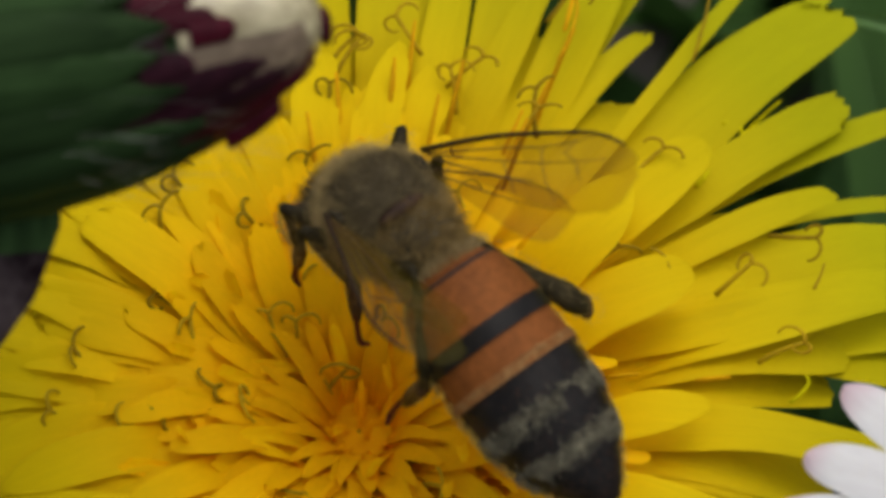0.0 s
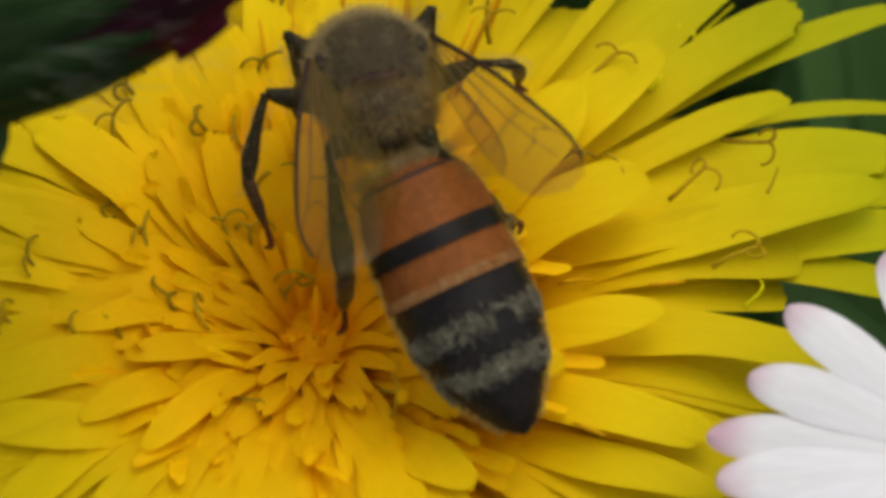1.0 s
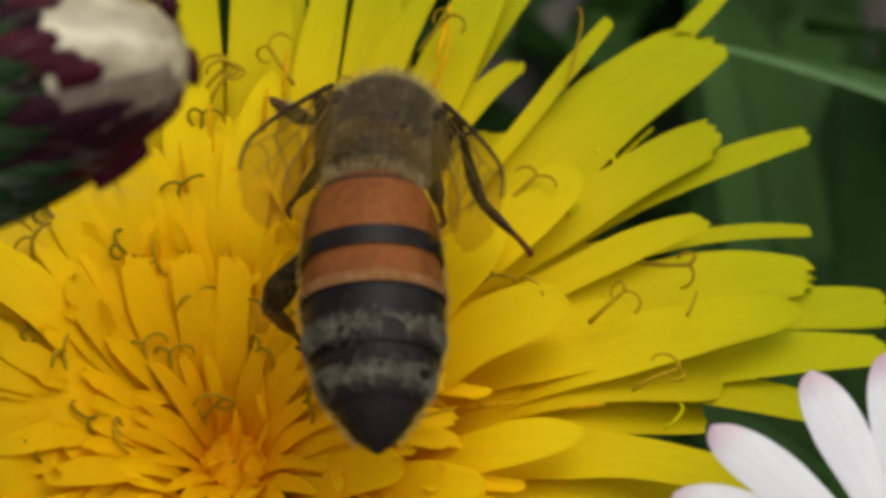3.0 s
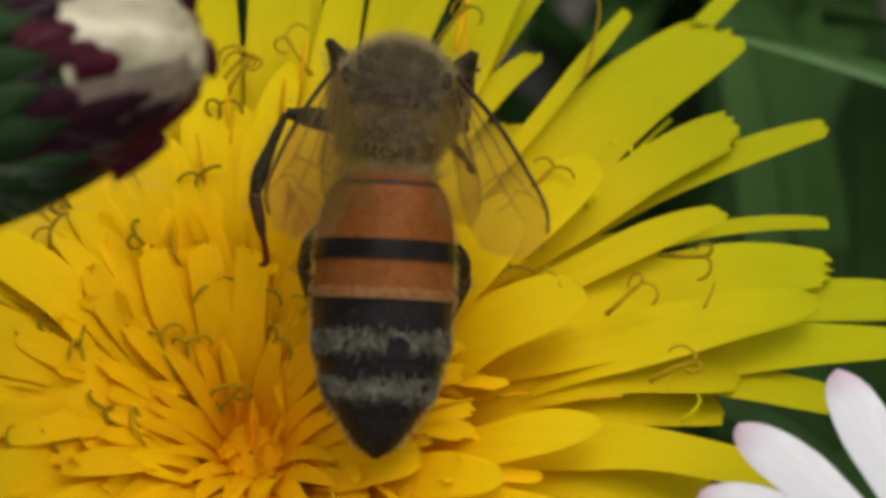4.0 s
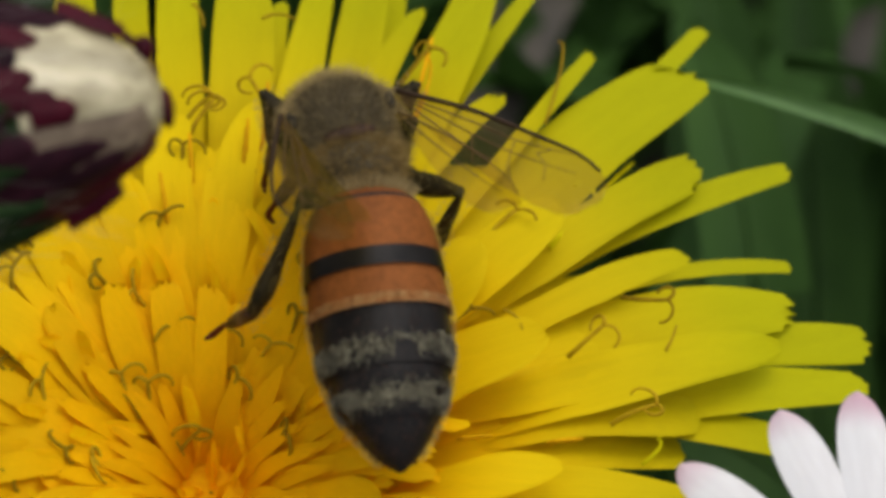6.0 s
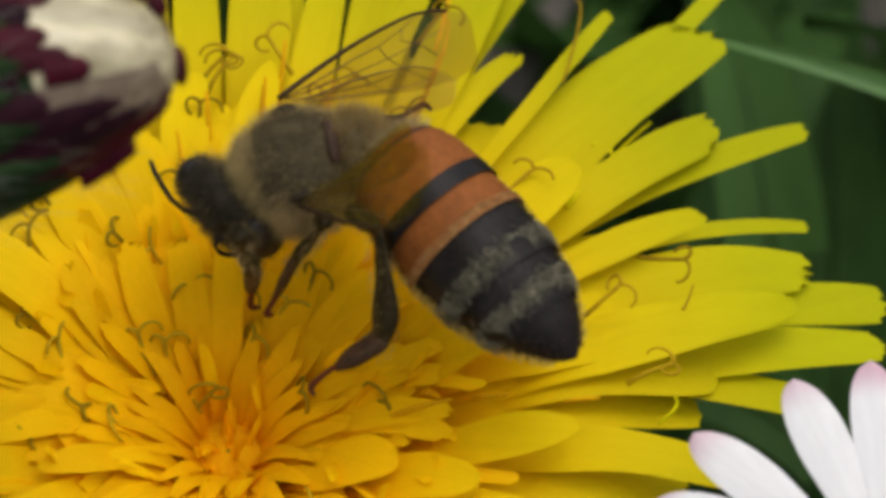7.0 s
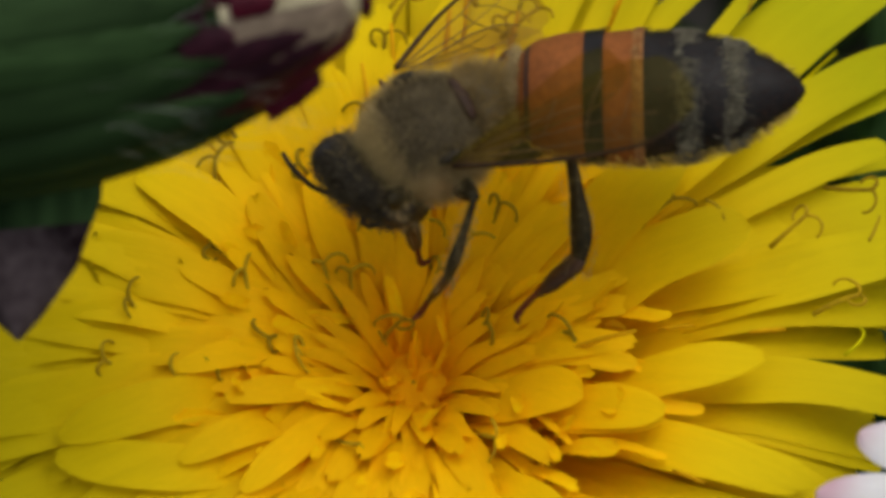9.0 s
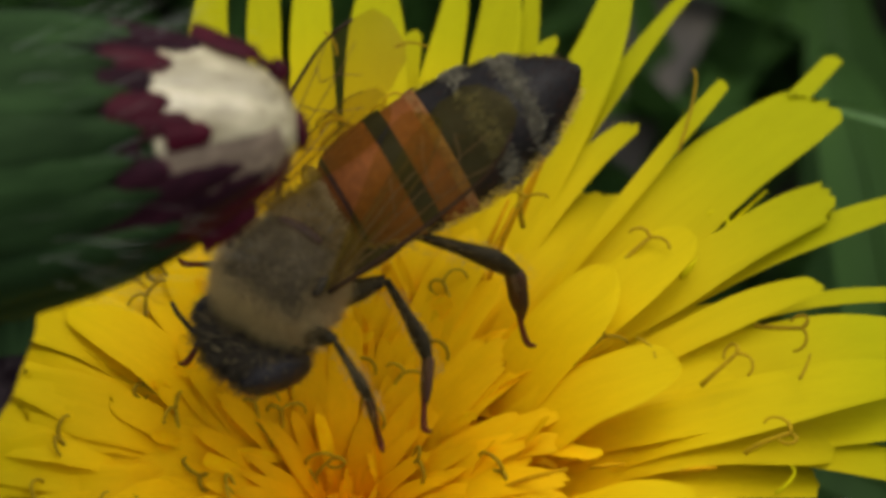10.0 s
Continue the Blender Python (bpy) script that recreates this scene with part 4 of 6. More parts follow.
def head(bee):
    rng = random.Random(6)
    root = part("head", Shape().ball((0, 0.55, -0.35), (1.62, 0.80, 1.45), 20, 12).ball((0, 0.8, -1.45), (0.82, 0.55, 0.75), 14, 8).done("head", SKIN), bee, "dark triangular head", m=place(Matrix.Translation((0, 1.75, -0.15))))
    for sx in (-1, 1):
        part("eye", Shape().ball((1.24 * sx, 0.56, -0.35), (0.46, 0.60, 1.12), 14, 10).done("eye", EYEDARK), root, "black oval compound eye")
        # one feeler raised sideways, the other hanging before the face
        pts = [(0.3, 1.2, -0.3), (0.7, 1.45, 0.1), (1.1, 1.45, 0.4), (1.45, 1.35, 0.6), (1.85, 1.2, 0.75), (2.15, 1.05, 0.8)] if sx > 0 else [(-0.3, 1.2, -0.35), (-0.5, 1.6, -0.1), (-0.6, 1.65, -0.4), (-0.6, 1.6, -0.9), (-0.55, 1.5, -1.4), (-0.5, 1.35, -1.9)]
        part("antenna", Shape().tube(pts, [0.08, 0.07, 0.075, 0.075, 0.075, 0.06], 7).done("antenna", SKIN), root, "black elbowed antenna")
        part("mandible", Shape().tube([(0.4 * sx, 0.9, -1.8), (0.3 * sx, 1.05, -2.15), (0.08 * sx, 1.1, -2.4)], [0.22, 0.2, 0.08], 6).done("mandible", RUST), root, "rust-brown jaw")
    part("tongue", Shape().tube([(0, 0.85, -1.9), (0, 0.95, -2.6), (0, 0.9, -3.3)], [0.2, 0.15, 0.06], 6).done("tongue", RUST), root, "rust-brown tongue")
    sh, roots, crown = Shape(), [], []
    for _ in range(6000):
        u, q = rng.uniform(-1, 1), rng.uniform(0, 2 * math.pi)
        r = math.sqrt(1 - u * u)
        d = Vector((r * math.cos(q), r * math.sin(q), u))
        if abs(d.x) > 0.86:
            continue
        spot = ((1.6 * d.x, 0.55 + 0.78 * d.y, -0.35 + 1.43 * d.z), d)
        (crown if d.y + 0.3 * rng.random() < -0.3 and rng.random() < 0.3 else roots).append(spot)
    sh.hairs(roots, 0.40, 0.016, rng, 0.6)
    sh.hairs(crown, 0.52, 0.013, rng, 0.5, 1)
    part("face_hair", sh.done("face_hair", [SOOT, FUZZ], False), root, "short dark face hair with a tan crown", kind="stuff")
    return root


def wing_outline(length, chord, n=18):
    """Front and rear edge of a wing along its length."""
    front, rear = [], []
    for k in range(n + 1):
        s = k / n
        f = chord * (0.10 + 0.10 * math.sin(math.pi * s) - 0.28 * max(0, (s - 0.72) / 0.28) ** 2.2)
        w = chord * lerp([(0, 0.10), (0.12, 0.30), (0.35, 0.62), (0.6, 0.92), (0.78, 1.0), (0.9, 0.86), (0.97, 0.55), (1.0, 0.22)], s)
        front.append((s * length, f))
        rear.append((s * length, f - w))
    return front, rear


def wing(bee, name, length, chord, label, m, side):
    front, rear = wing_outline(length, chord)
    rows = []
    for (x, f), (_, r) in zip(front, rear):
        rows.append([(side * x, f + (r - f) * j / 5, 0.10 * math.sin(3.0 * j / 5 + x) * min(1, x / 3)) for j in range(6)])
    if side < 0:
        rows = [list(reversed(r)) for r in rows]
    root = part(name, Shape().grid(rows).done(name, MEMBRANE), bee, label, m=m)

    def on(s, q):
        x = s * length
        k = min(int(s * 18), 17)
        t = s * 18 - k
        f = front[k][1] + (front[k + 1][1] - front[k][1]) * t
        r = rear[k][1] + (rear[k + 1][1] - rear[k][1]) * t
        return (side * x, f + (r - f) * q, 0.02 + 0.10 * math.sin(3.0 * q + x) * min(1, x / 3))
    lines = [([(k / 14, 0.0) for k in range(14)], 0.085, 0.045), ([(0.02, 0.35), (0.2, 0.28), (0.4, 0.22), (0.55, 0.2), (0.7, 0.12), (0.8, 0.02)], 0.030, 0.012),
             ([(0.03, 0.5), (0.2, 0.48), (0.38, 0.46), (0.55, 0.42), (0.72, 0.38), (0.86, 0.3)], 0.028, 0.011), ([(0.05, 0.7), (0.25, 0.75), (0.42, 0.74), (0.55, 0.68)], 0.03, 0.015),
             ([(0.38, 0.46), (0.42, 0.74), (0.46, 0.96)], 0.02, 0.015), ([(0.55, 0.2), (0.56, 0.42), (0.6, 0.68), (0.66, 0.9)], 0.02, 0.015), ([(0.70, 0.12), (0.66, 0.26), (0.72, 0.38), (0.76, 0.62)], 0.02, 0.015)]
    for pts, r0, r1 in lines if name == "forewing" else [(lines[0][0], 0.035, 0.02), lines[2]]:
        fine = [tuple(on(s, q)) for s, q in pts]
        part("vein", Shape().tube(fine, [r0 + (r1 - r0) * k / (len(fine) - 1) for k in range(len(fine))], 5).done("vein", VEIN if r0 > 0.06 else FAINT), root)
    return root


LEGS = {"front": (2.1, 2.0, 1.7, 0.30, 0.34, 0.3), "mid": (2.2, 2.3, 1.9, 0.32, 0.32, 0.55), "hind": (2.6, 2.9, 2.2, 0.33, 0.50, 1.2)}


def smooth(pts, radii, fine=4):
    """A finer line with its radii, curved through the given ones."""
    pts, out, rad = [Vector(p) for p in pts], [], []
    for k in range(len(pts) - 1):
        a, b, c, d = pts[max(k - 1, 0)], pts[k], pts[k + 1], pts[min(k + 2, len(pts) - 1)]
        for j in range(fine):
            u = j / fine
            out.append(0.5 * (2 * b + (c - a) * u + (2 * a - 5 * b + 4 * c - d) * u * u + (3 * b - a - 3 * c + d) * u ** 3))
            e = u * u * (3 - 2 * u)
            rad.append(radii[k] + (radii[k + 1] - radii[k]) * e)
    return out + [pts[-1]], rad + [radii[-1]]


def leg(bee, kind, side, coxa):
    """Thigh, shin and foot; the knee lies along x of the thigh's own space, the shin bows towards y."""
    f, t, ta, rf, rt, bow = LEGS[kind]
    rng = random.Random(9)
    sh = Shape().tube(*smooth([(0, 0, 0), (f * 0.25, 0, 0), (f * 0.6, 0, 0), (f, 0, 0)], [0.16, rf, rf, 0.15]), 12)
    sh.hairs([((rng.uniform(0.2, f), rf * math.cos(q), rf * math.sin(q)), (0, math.cos(q), math.sin(q))) for q in (rng.uniform(0, 6.28) for _ in range(260))], 0.20, 0.009, rng, 0.5, 1)
    thigh = part("leg", sh.done("leg", [LIMB, FUZZ]), bee, f"dark hairy {kind} leg", m=place(Matrix.Translation(coxa)))
    line = [(0, 0, 0), (t * 0.35, bow * 0.45, 0), (t * 0.75, bow * 0.88, 0), (t, bow, 0)]
    heel = [(t - 0.18, bow, 0), (t + 0.12, bow * 0.97, 0), (t + ta * 0.36, bow * 0.62, 0), (t + ta * 0.60, bow * 0.34, 0)]
    sh = Shape().tube(*smooth(line, [0.13, rt * 0.55, rt * 0.88, rt * 0.62]), 12, 0, 0.6)
    sh.tube(*smooth(heel, [rt * 0.40, rt * 0.72, rt * 0.66, 0.13]), 12, 2, 0.6)
    sh.hairs([((x, bow * min(1, x / t * 1.2) + rt * 0.7 * math.cos(q), rt * 0.6 * math.sin(q)), (0, math.cos(q), math.sin(q))) for x, q in ((rng.uniform(0.3, t + 0.5), rng.uniform(0, 6.28)) for _ in range(420))], 0.20, 0.009, rng, 0.4, 1, (0.6, 0, 0))
    part("shin", sh.done("shin", [LIMB, FUZZ, HORN]), thigh, m=place(Matrix.Translation((f, 0, 0))))
    toe = smooth([(t + ta * 0.46, bow * 0.48, 0), (t + ta * 0.7, bow * 0.2, 0), (t + ta * 0.95, 0, 0), (t + ta, 0.16, 0.2)], [0.10, 0.085, 0.10, 0.05])
    part("foot", Shape().tube(*toe, 8).done("foot", RUST), thigh, "rust-brown foot", m=place(Matrix.Translation((f, 0, 0))))
    return thigh


def honeybee():
    bee = tagged(new("honeybee"), "honeybee with amber and black banded abdomen feeding on the dandelion", "bee")
    made = {"bee": bee, "abdomen": abdomen(bee), "thorax": thorax(bee), "head": head(bee)}
    for side, word in ((1, "right"), (-1, "left")):
        made["fore_" + word] = wing(bee, "forewing", 7.0, 2.2, "clear amber-tinted forewing with dark veins", place(Matrix.Translation((1.45 * side, 0.0, 0.95))), side)
        made["hind_" + word + "_wing"] = wing(bee, "hindwing", 4.9, 1.4, "small clear amber-tinted hindwing", place(Matrix.Translation((1.35 * side, -0.6, 0.8))), side)
        for kind, coxa in COXAE.items():
            made[kind + "_" + word] = leg(bee, kind, side, (coxa[0] * side, coxa[1], coxa[2]))
    return made


COXAE = {"front": (0.7, 0.95, -1.0), "mid": (0.8, 0.1, -1.1), "hind": (0.8, -0.8, -1.0)}
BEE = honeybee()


# ---- what moves ----
def motions():
    def spot(x, y, z, rx, ry, rz):
        return pose(x * MM, y * MM, z * MM, rx, ry, rz)

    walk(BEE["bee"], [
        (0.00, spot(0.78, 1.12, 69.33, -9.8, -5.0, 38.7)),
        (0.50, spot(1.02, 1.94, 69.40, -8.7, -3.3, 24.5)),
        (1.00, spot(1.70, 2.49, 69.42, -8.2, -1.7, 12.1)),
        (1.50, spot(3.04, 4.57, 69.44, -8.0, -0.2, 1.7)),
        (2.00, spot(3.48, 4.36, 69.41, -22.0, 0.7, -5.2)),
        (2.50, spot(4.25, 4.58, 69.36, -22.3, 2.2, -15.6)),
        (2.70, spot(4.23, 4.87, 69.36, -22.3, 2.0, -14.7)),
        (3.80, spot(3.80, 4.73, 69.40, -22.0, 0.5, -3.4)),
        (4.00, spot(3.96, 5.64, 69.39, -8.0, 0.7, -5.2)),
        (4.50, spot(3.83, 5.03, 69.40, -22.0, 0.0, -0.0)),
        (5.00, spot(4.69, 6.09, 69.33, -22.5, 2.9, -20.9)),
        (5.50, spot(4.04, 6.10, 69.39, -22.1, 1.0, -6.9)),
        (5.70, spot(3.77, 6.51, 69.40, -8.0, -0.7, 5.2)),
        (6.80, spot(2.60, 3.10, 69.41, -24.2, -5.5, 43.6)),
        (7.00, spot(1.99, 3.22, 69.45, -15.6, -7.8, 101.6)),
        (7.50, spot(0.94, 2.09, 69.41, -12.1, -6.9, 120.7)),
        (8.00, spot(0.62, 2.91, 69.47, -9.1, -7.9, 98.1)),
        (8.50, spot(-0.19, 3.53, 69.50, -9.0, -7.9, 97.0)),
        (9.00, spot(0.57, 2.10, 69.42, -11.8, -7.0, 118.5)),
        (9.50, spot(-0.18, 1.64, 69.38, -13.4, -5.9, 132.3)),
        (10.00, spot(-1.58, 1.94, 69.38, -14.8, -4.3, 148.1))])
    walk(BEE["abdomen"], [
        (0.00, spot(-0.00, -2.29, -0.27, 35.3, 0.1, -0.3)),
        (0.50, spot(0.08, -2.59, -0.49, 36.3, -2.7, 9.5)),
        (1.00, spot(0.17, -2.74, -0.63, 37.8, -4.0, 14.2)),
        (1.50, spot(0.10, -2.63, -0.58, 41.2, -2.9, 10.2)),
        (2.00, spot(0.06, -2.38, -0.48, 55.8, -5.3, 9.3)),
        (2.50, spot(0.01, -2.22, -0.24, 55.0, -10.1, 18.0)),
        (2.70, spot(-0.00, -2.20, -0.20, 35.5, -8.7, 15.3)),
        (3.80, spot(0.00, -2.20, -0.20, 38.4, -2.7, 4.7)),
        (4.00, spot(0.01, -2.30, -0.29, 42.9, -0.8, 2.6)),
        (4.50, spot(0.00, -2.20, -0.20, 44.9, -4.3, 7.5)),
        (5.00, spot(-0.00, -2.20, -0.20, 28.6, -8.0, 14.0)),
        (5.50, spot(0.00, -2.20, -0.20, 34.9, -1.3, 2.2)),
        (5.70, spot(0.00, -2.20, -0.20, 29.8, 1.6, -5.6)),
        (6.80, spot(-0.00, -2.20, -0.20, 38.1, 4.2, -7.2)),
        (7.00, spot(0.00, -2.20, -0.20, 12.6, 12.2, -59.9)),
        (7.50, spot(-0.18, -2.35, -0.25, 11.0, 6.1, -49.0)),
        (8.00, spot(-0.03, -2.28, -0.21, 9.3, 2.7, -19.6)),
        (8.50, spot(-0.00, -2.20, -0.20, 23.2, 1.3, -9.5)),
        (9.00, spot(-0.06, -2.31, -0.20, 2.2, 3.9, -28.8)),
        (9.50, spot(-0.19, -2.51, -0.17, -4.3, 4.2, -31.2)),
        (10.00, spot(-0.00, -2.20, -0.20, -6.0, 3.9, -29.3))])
    walk(BEE["head"], [
        (0.00, spot(0.00, 1.45, -0.35, -62.0, -0.0, 0.0)),
        (0.50, spot(0.00, 1.45, -0.35, -62.0, -0.0, -0.0)),
        (1.00, spot(0.00, 1.45, -0.35, -62.0, -0.0, -0.0)),
        (1.50, spot(0.00, 1.45, -0.35, -62.0, -0.0, -0.0)),
        (2.00, spot(0.00, 1.45, -0.35, -62.0, 0.0, -0.0)),
        (2.50, spot(0.00, 1.45, -0.35, -62.0, 0.0, -0.0)),
        (2.70, spot(0.00, 1.45, -0.35, -62.0, 0.0, 0.0)),
        (3.80, spot(0.00, 1.45, -0.35, -62.0, -0.0, -0.0)),
        (4.00, spot(0.00, 1.45, -0.35, -62.0, -0.0, 0.0)),
        (4.50, spot(0.00, 1.45, -0.35, -62.0, -0.0, 0.0)),
        (5.00, spot(0.00, 1.45, -0.35, -62.0, 0.0, 0.0)),
        (5.50, spot(0.00, 1.45, -0.35, -62.0, 0.0, -0.0)),
        (5.70, spot(0.00, 1.45, -0.35, -62.0, 0.0, -0.0)),
        (6.80, spot(0.00, 1.45, -0.35, -62.0, -0.0, -0.0)),
        (7.00, spot(0.00, 1.75, -0.15, -11.3, -7.6, 32.2)),
        (7.50, spot(0.00, 1.75, -0.15, -16.7, -3.7, 27.8)),
        (8.00, spot(0.00, 1.75, -0.15, -14.7, 1.2, -8.9)),
        (8.50, spot(0.00, 1.75, -0.15, -32.0, 0.0, -0.2)),
        (9.00, spot(0.00, 1.75, -0.15, -37.5, -2.7, 19.7)),
        (9.50, spot(0.00, 1.75, -0.15, -51.8, 2.7, -19.8)),
        (10.00, spot(0.00, 1.75, -0.15, -63.9, 3.5, -25.6))])
    walk(BEE["fore_right"], [
        (0.00, spot(1.45, 0.00, 0.95, 29.3, -19.5, -60.9)),
        (0.50, spot(1.45, 0.00, 0.95, 10.1, -18.2, -58.5)),
        (1.00, spot(1.45, 0.00, 0.95, 6.4, -2.8, -62.8)),
        (1.50, spot(1.45, 0.00, 0.95, 4.7, 0.8, -62.5)),
        (2.00, spot(1.45, 0.00, 0.95, 5.1, 0.6, -71.3)),
        (2.50, spot(1.45, 0.00, 0.95, 58.6, -8.6, -68.1)),
        (2.70, spot(1.45, 0.00, 0.95, 51.1, -8.6, -70.4)),
        (3.25, spot(1.45, 0.00, 0.95, 86.1, -11.6, -63.3)),
        (3.80, spot(1.45, 0.00, 0.95, 121.4, -18.2, -59.3)),
        (3.90, spot(1.45, 0.00, 0.95, 62.8, -8.5, -56.1)),
        (4.00, spot(1.45, 0.00, 0.95, 5.4, -0.7, -62.6)),
        (4.50, spot(1.45, 0.00, 0.95, 2.6, -10.8, -60.3)),
        (5.00, spot(1.45, 0.00, 0.95, 10.6, -19.9, -66.9)),
        (5.50, spot(1.45, 0.00, 0.95, 20.3, -2.9, -60.4)),
        (5.70, spot(1.45, 0.00, 0.95, 9.9, -2.8, -49.9)),
        (6.80, spot(1.45, 0.00, 0.95, 24.1, 14.0, -41.3)),
        (7.00, spot(1.45, 0.00, 0.95, 34.6, 28.1, -52.8)),
        (7.25, spot(1.45, 0.00, 0.95, 26.4, -6.4, -69.0)),
        (7.50, spot(1.45, 0.00, 0.95, 28.0, -41.7, -84.4)),
        (8.00, spot(1.45, 0.00, 0.95, 29.8, 12.6, -61.9)),
        (8.50, spot(1.45, 0.00, 0.95, 30.2, 14.5, -59.7)),
        (9.00, spot(1.45, 0.00, 0.95, 27.2, 33.3, -52.9)),
        (9.25, spot(1.45, 0.00, 0.95, 19.5, -6.4, -72.1)),
        (9.50, spot(1.45, 0.00, 0.95, 26.5, -46.3, -92.7)),
        (10.00, spot(1.45, 0.00, 0.95, 15.7, -22.1, -90.8))])
    walk(BEE["hind_right_wing"], [
        (0.00, spot(1.35, -0.60, 0.80, 32.3, -13.3, -71.6)),
        (0.50, spot(1.35, -0.60, 0.80, 13.7, -15.7, -70.7)),
        (1.00, spot(1.35, -0.60, 0.80, 6.8, -1.4, -74.7)),
        (1.50, spot(1.35, -0.60, 0.80, 4.4, 1.7, -74.5)),
        (2.00, spot(1.35, -0.60, 0.80, 4.9, 1.6, -83.3)),
        (2.50, spot(1.35, -0.60, 0.80, 59.0, 1.7, -74.3)),
        (2.70, spot(1.35, -0.60, 0.80, 51.6, 0.8, -77.9)),
        (3.25, spot(1.35, -0.60, 0.80, 86.2, 0.3, -64.1)),
        (3.80, spot(1.35, -0.60, 0.80, 120.0, -7.8, -53.0)),
        (3.90, spot(1.35, -0.60, 0.80, 63.1, 2.2, -61.5)),
        (4.00, spot(1.35, -0.60, 0.80, 5.4, 0.5, -74.6)),
        (4.50, spot(1.35, -0.60, 0.80, 4.8, -10.0, -72.4)),
        (5.00, spot(1.35, -0.60, 0.80, 14.5, -17.3, -79.2)),
        (5.50, spot(1.35, -0.60, 0.80, 20.5, 1.3, -71.7)),
        (5.70, spot(1.35, -0.60, 0.80, 10.3, -0.7, -61.7)),
        (6.80, spot(1.35, -0.60, 0.80, 20.9, 18.7, -52.9)),
        (7.00, spot(1.35, -0.60, 0.80, 28.3, 34.4, -64.7)),
        (7.25, spot(1.35, -0.60, 0.80, 27.1, -1.0, -79.8)),
        (7.50, spot(1.35, -0.60, 0.80, 36.2, -35.3, -97.3)),
        (8.00, spot(1.35, -0.60, 0.80, 26.8, 18.3, -72.8)),
        (8.50, spot(1.35, -0.60, 0.80, 26.9, 20.2, -70.8)),
        (9.00, spot(1.35, -0.60, 0.80, 19.2, 38.0, -66.5)),
        (9.25, spot(1.35, -0.60, 0.80, 20.4, -2.3, -83.4)),
        (9.50, spot(1.35, -0.60, 0.80, 36.1, -40.0, -106.8)),
        (10.00, spot(1.35, -0.60, 0.80, 20.0, -18.4, -103.0))])
    walk(BEE["front_right"], [
        (0.00, spot(0.70, 0.95, -1.00, -75.8, -42.2, 32.9)),
        (0.50, spot(0.70, 0.95, -1.00, -75.8, -42.2, 32.9)),
        (1.00, spot(0.70, 0.95, -1.00, -75.8, -42.2, 32.9)),
        (1.50, spot(0.70, 0.95, -1.00, -75.8, -42.2, 32.9)),
        (2.00, spot(0.70, 0.95, -1.00, -75.8, -42.2, 32.9)),
        (2.50, spot(0.70, 0.95, -1.00, -112.7, 10.2, 87.2)),
        (2.70, spot(0.70, 0.95, -1.00, -112.7, 10.2, 87.2)),
        (3.80, spot(0.70, 0.95, -1.00, -75.8, -42.2, 32.9)),
        (4.00, spot(0.70, 0.95, -1.00, -75.8, -42.2, 32.9)),
        (4.50, spot(0.70, 0.95, -1.00, -75.8, -42.2, 32.9)),
        (5.00, spot(0.70, 0.95, -1.00, -75.8, -42.2, 32.9)),
        (5.50, spot(0.70, 0.95, -1.00, -75.8, -42.2, 32.9)),
        (5.70, spot(0.70, 0.95, -1.00, -75.8, -42.2, 32.9)),
        (6.25, spot(0.70, 0.95, -1.00, -48.9, -15.1, -21.2)),
        (6.80, spot(0.70, 0.95, -1.00, -52.3, 20.4, -61.9)),
        (7.00, spot(0.70, 0.95, -1.00, -52.3, 20.4, -61.9)),
        (7.50, spot(0.70, 0.95, -1.00, -85.2, 41.0, -31.5)),
        (8.00, spot(0.70, 0.95, -1.00, -52.3, 20.4, -61.9)),
        (8.50, spot(0.70, 0.95, -1.00, -52.3, 20.4, -61.9)),
        (9.00, spot(0.70, 0.95, -1.00, -52.3, 20.4, -61.9)),
        (9.50, spot(0.70, 0.95, -1.00, -52.3, 20.4, -61.9)),
        (10.00, spot(0.70, 0.95, -1.00, -52.3, 20.4, -61.9))])
